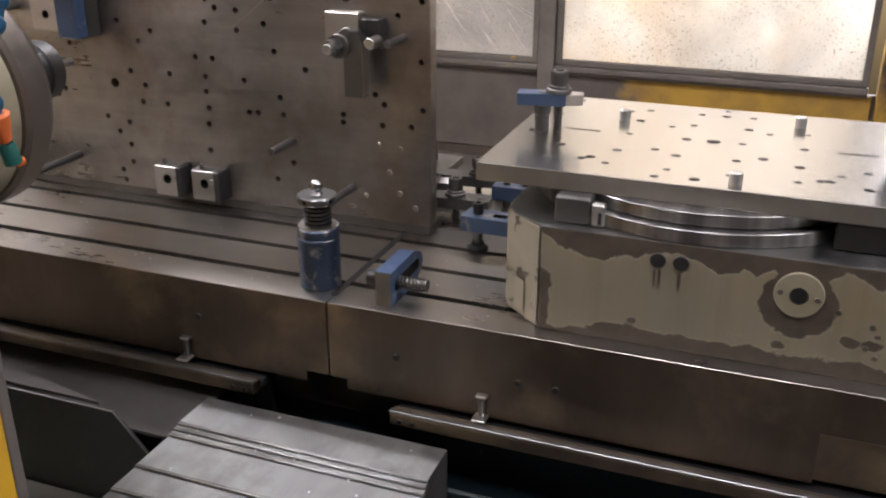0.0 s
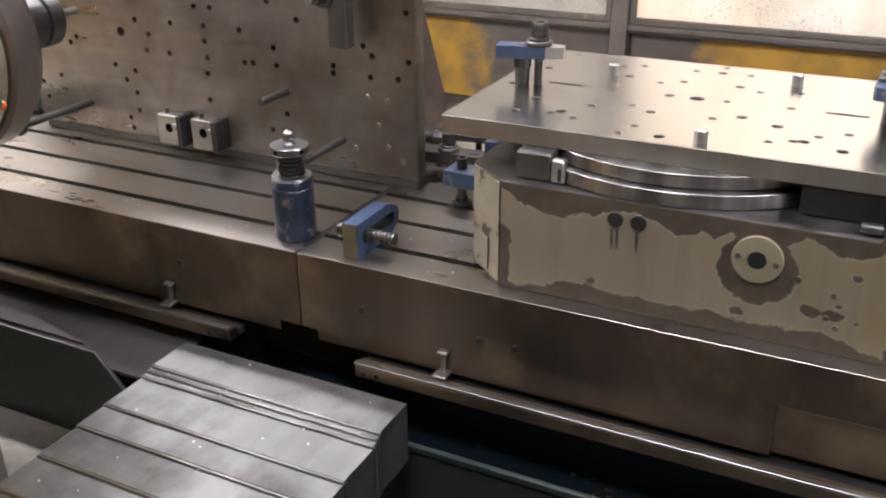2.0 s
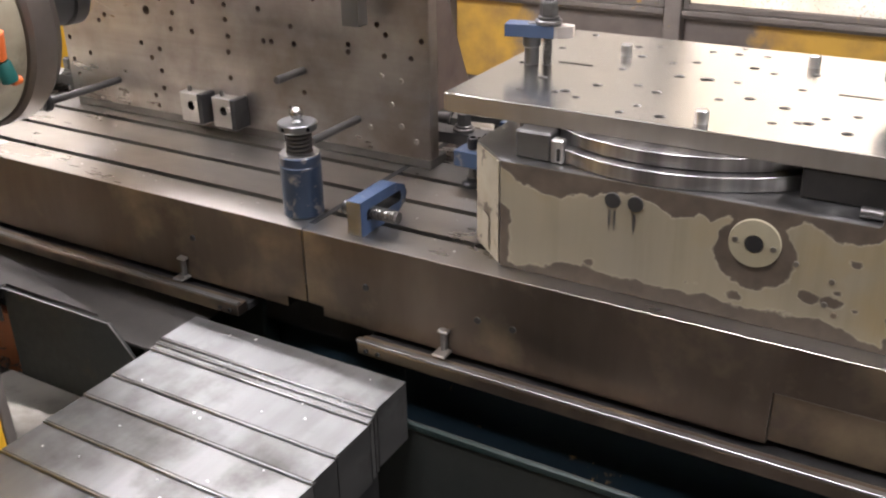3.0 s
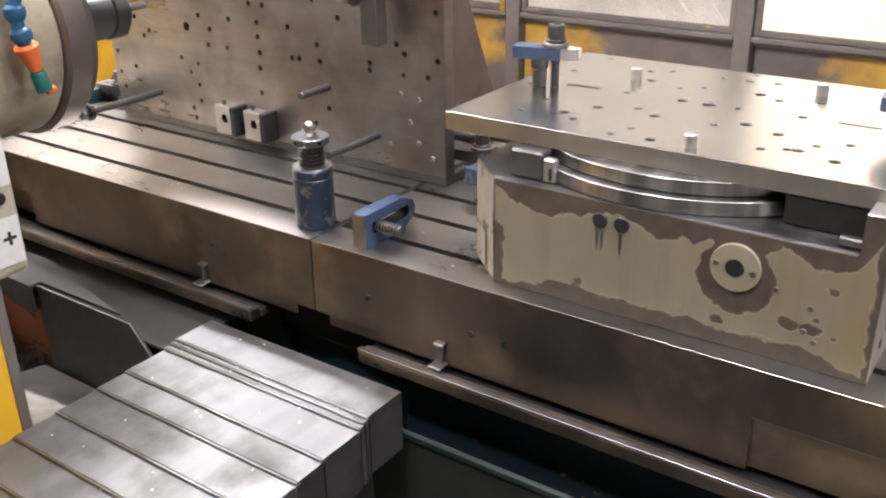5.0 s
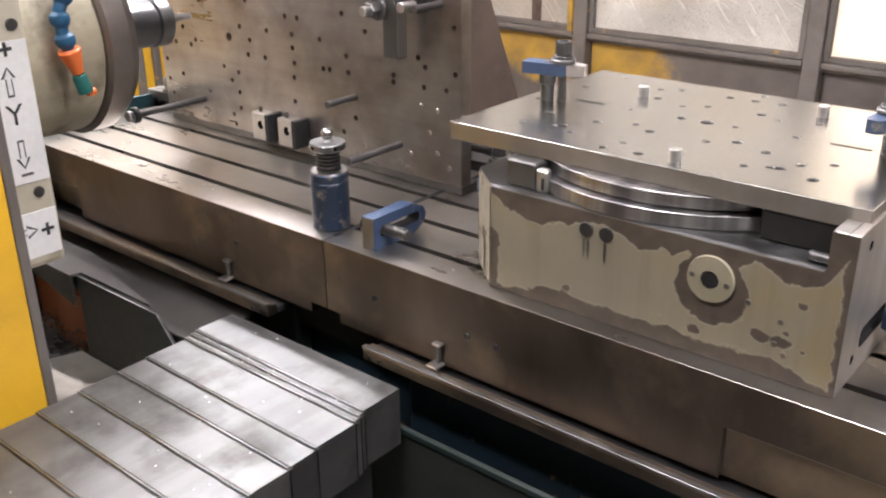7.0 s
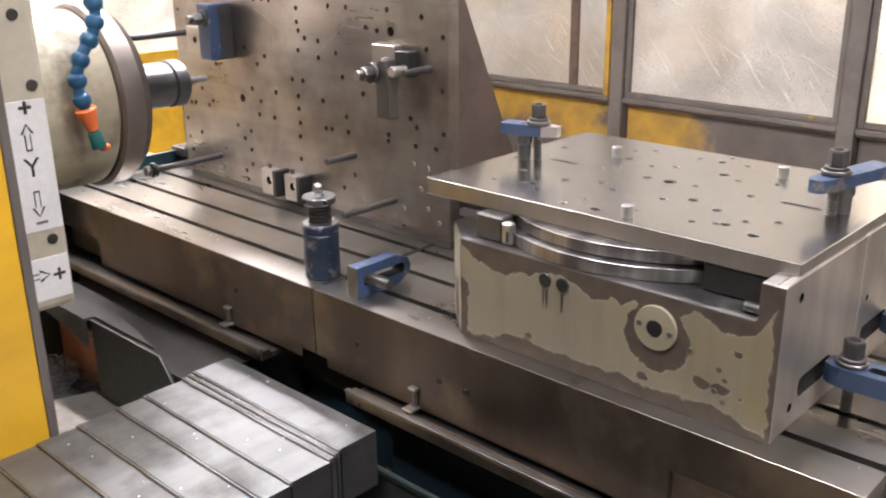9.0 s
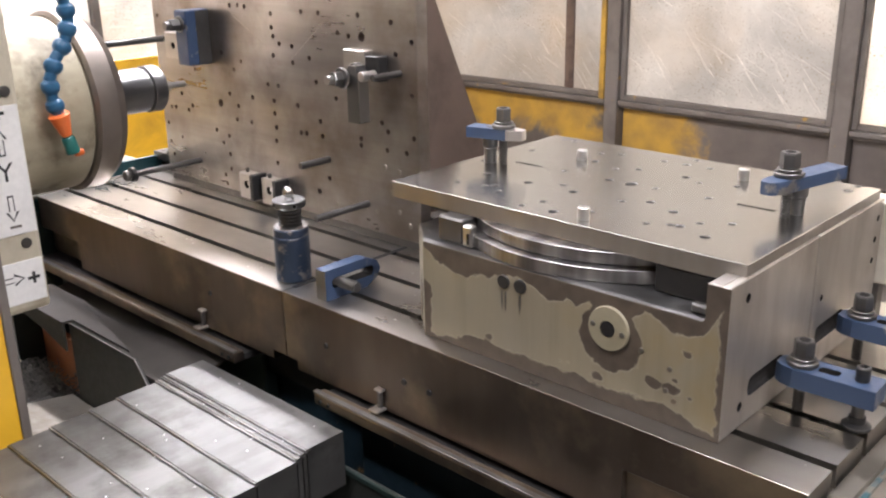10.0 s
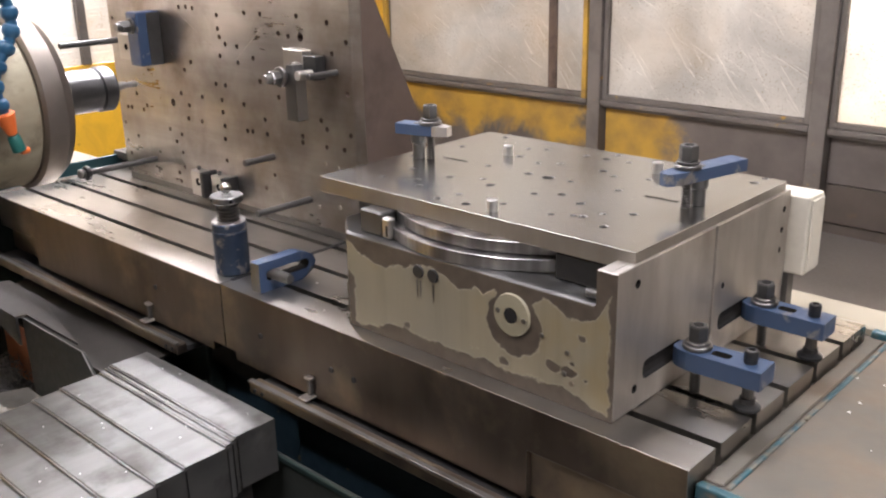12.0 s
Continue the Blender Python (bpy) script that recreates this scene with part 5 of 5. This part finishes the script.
part("nose", lathe(B(), ((0.05, 1.2425), (0.05, 1.30), (0.052, 1.302), (0.052, 1.375), (0.0475, 1.377), (0.0475, 1.384), (0.0545, 1.386), (0.0545, 1.415), (0.050, 1.42), (0.016, 1.421)), (SX, 0, SZ), "y", 48), NOSE_STEEL, head, "steel spindle nose")
part("cutter", lathe(B(), ((0.011, 1.4205), (0.0105, 1.455), (0.008, 1.457), (0.0075, 1.492), (0.004, 1.495)), (SX, 0, SZ), "y", 20), BRIGHT_STEEL, head, "bright end mill")
part("valve", cyl(B(), 0.011, 1.2385, 1.262, (SX + 0.07, 0, SZ - 0.075), "y", 14), RUST, head, "small red valve")
LX = -1.0215 + HX
for y, z in ((0.966, 1.403 + HZ), (0.96, 1.108 + HZ), (0.95, 1.53 + HZ)):
    part("cap_screw", cyl(B(), 0.0105, 0.0, 0.004, (LX, y, z), "x", 18), DARK_STEEL, head)


def flat_yz(pts, x):
    bm = B()
    return prism(bm, pts, "yz", x, x + 0.0006)


def arrow(y, z, length, turn):
    """An outlined arrow's bars about its middle, turned in the label's plane."""
    h = length / 2
    pts = [(-0.006, -h), (0.006, -h), (0.006, h * 0.25), (0.013, h * 0.25), (0.0, h), (-0.013, h * 0.25), (-0.006, h * 0.25)]
    c, s = math.cos(radians(turn)), math.sin(radians(turn))
    rim = [(y + a * c - b * s, z + a * s + b * c) for a, b in pts]
    inner = [(y + (a * 0.62) * c - (b * 0.86) * s, z + (a * 0.62) * s + (b * 0.86) * c) for a, b in pts]
    return rim, inner


for name, y0, y1, z0, z1 in (("label_plate", 0.80, 0.985, 1.128, 1.377), ("label_plate", 0.80, 0.984, 0.988, 1.074)):
    lab = part(name, box(B(), LX, LX + 0.002, y0, y1, z0 + HZ, z1 + HZ, 0.0006), WHITE, head, "white label plate with printed arrows")
    x = LX + 0.0021
    if z0 > 1.1:
        for az, turn in ((1.309, 0), (1.181, 180)):
            rim, inner = arrow(0.943, az + HZ, 0.052, turn)
            part("arrow", flat_yz(rim, x), INK, lab, "black outlined arrow")
            part("arrow_field", flat_yz(inner, x + 0.0004), WHITE, lab)
        part("plus_sign", flat_yz([(0.934, 1.361 + HZ), (0.958, 1.361 + HZ), (0.958, 1.367 + HZ), (0.934, 1.367 + HZ)], x), INK, lab)
        part("plus_sign", flat_yz([(0.943, 1.352 + HZ), (0.949, 1.352 + HZ), (0.949, 1.376 + HZ), (0.943, 1.376 + HZ)], x + 0.0002), INK, lab)
        part("minus_sign", flat_yz([(0.934, 1.142 + HZ), (0.956, 1.142 + HZ), (0.956, 1.147 + HZ), (0.934, 1.147 + HZ)], x), FRAME, lab)
        font = bpy.data.curves.new("letter", "FONT")
        font.body, font.size, font.align_x, font.align_y, font.extrude = "Y", 0.052, "CENTER", "CENTER", 0.0003
        tmp = new("letter", font)
        bpy.context.view_layer.update()
        me = bpy.data.meshes.new_from_object(tmp.evaluated_get(bpy.context.evaluated_depsgraph_get()))
        bpy.data.objects.remove(tmp)
        me.transform(pose(x + 0.0004, 0.943, 1.25 + HZ, 90, 0, 90))
        me.transform(Matrix.Translation(-base_of(head)))
        me.materials.clear()
        me.materials.append(INK)
        letter = new("letter", me)
        letter.parent = lab
        tagged(letter, "black printed letter Y")
    else:
        rim, inner = arrow(0.918, 1.04 + HZ, 0.055, -90)
        part("arrow", flat_yz(rim, x), INK, lab, "black outlined arrow")
        part("arrow_field", flat_yz(inner, x + 0.0004), WHITE, lab)
        part("plus_sign", flat_yz([(0.951, 1.033 + HZ), (0.975, 1.033 + HZ), (0.975, 1.039 + HZ), (0.951, 1.039 + HZ)], x), INK, lab)
        part("plus_sign", flat_yz([(0.960, 1.024 + HZ), (0.966, 1.024 + HZ), (0.966, 1.048 + HZ), (0.960, 1.048 + HZ)], x + 0.0002), INK, lab)

# jointed coolant hose
hose = thing("coolant_hose", (-1.03 + HX, 1.11, 1.55 + HZ), "blue jointed coolant hose with an orange nozzle", "hose")
path = [(1.00, 1.66), (1.03, 1.635), (1.07, 1.61), (1.098, 1.585), (1.11, 1.55), (1.112, 1.515), (1.10, 1.48), (1.075, 1.447), (1.058, 1.41), (1.059, 1.372), (1.066, 1.345)]
for (ya, za), (yb, zb) in zip(path, path[1:]):
    a, b = Vector((-1.03 + HX, ya, za + HZ)), Vector((-1.03 + HX, yb, zb + HZ))
    d, bm = (b - a), B()
    ln = d.length
    lathe(bm, ((0.010, -0.002), (0.0165, 0.004), (0.0185, 0.012), (0.0165, 0.02), (0.0115, 0.026), (0.0115, max(0.031, ln)), (0.009, max(0.033, ln + 0.002))), (0, 0, 0), "z", 18)
    bm.transform(Matrix.Translation(a) @ d.to_track_quat("Z", "Y").to_matrix().to_4x4())
    part("joint", bm, HOSE_BLUE, hose)
for pts, material, nm in ((((1.066, 1.345), (1.077, 1.298)), HOSE_ORANGE, "nozzle"), (((1.077, 1.297), (1.086, 1.262)), HOSE_GREEN, "end_joint"), (((1.088, 1.262), (1.106, 1.262)), HOSE_ORANGE, "tip")):
    a, b = (Vector((-1.03 + HX, p[0], p[1] + HZ)) for p in pts)
    bm = B()
    ln = (b - a).length
    r = {"nozzle": (0.021, 0.010), "end_joint": (0.013, 0.014), "tip": (0.008, 0.007)}[nm]
    lathe(bm, ((r[0] * 0.8, 0), (r[0], 0.004), (r[1], ln - 0.002), (r[1] * 0.7, ln)), (0, 0, 0), "z", 20)
    bm.transform(Matrix.Translation(a) @ (b - a).to_track_quat("Z", "Y").to_matrix().to_4x4())
    part(nm, bm, material, hose)

for ob in (head, hose):
    set_back(ob)

post = thing("guard_post", (-1.1, 0.7, FLOOR), "yellow steel guard post with a worn dark edge", "post")
part("post_sheet", box(B(), -1.15, -1.05, 0.45, 0.905, FLOOR, 1.9, 0.006, 2), YELLOW, post)
part("edge_strip", box(B(), -1.15, -1.05, 0.9055, 0.925, FLOOR, 1.9, 0.004, 2), FRAME, post, "dark worn edge")

# bright loose flakes lying on the table and the way cover
bm = B()
rnd = random.Random(9)
spots = [(rnd.uniform(-0.72, -0.42), rnd.uniform(1.39, 1.70), TOP) for _ in range(13)] + [(rnd.uniform(-1.8, -0.8), rnd.uniform(1.39, 1.70), TOP) for _ in range(22)]
spots += [(rnd.uniform(0.26, 0.39), rnd.uniform(1.38, 2.0), TOP) for _ in range(8)] + [(rnd.uniform(0.43, 1.0), rnd.uniform(1.42, 2.0), 0.922) for _ in range(26)]
for x, y, z in spots:
    if z == TOP and any(abs(y - q) < 0.013 for q in SLOTS):
        continue
    a, q = rnd.random() * 6.28, rnd.uniform(0.001, 0.0034)
    pts = [(x + q * math.cos(a), y + q * math.sin(a)), (x + q * math.cos(a + 2.1), y + q * math.sin(a + 2.1)), (x + q * math.cos(a + 4.0), y + q * math.sin(a + 4.0))]
    prism(bm, pts, "xy", z + 0.0002, z + 0.0013)
for _ in range(34):
    k = rnd.randrange(0, 9)
    x, y, z = rnd.uniform(CX0 + 0.03, CX1 - 0.03), rnd.uniform(edges[k + 1] + 0.01, edges[k] - 0.002), 0.752 - 0.0042 * k
    a, q = rnd.random() * 6.28, rnd.uniform(0.0014, 0.0036)
    pts = [(x + q * math.cos(a), y + q * math.sin(a)), (x + q * math.cos(a + 2.1), y + q * math.sin(a + 2.1)), (x + q * math.cos(a + 4.0), y + q * math.sin(a + 4.0))]
    prism(bm, pts, "xy", z + 0.0006, z + 0.0018)
solid("metal_flakes", bm, FLAKE, "scattered bright metal flakes", "metal flakes", kind="stuff")
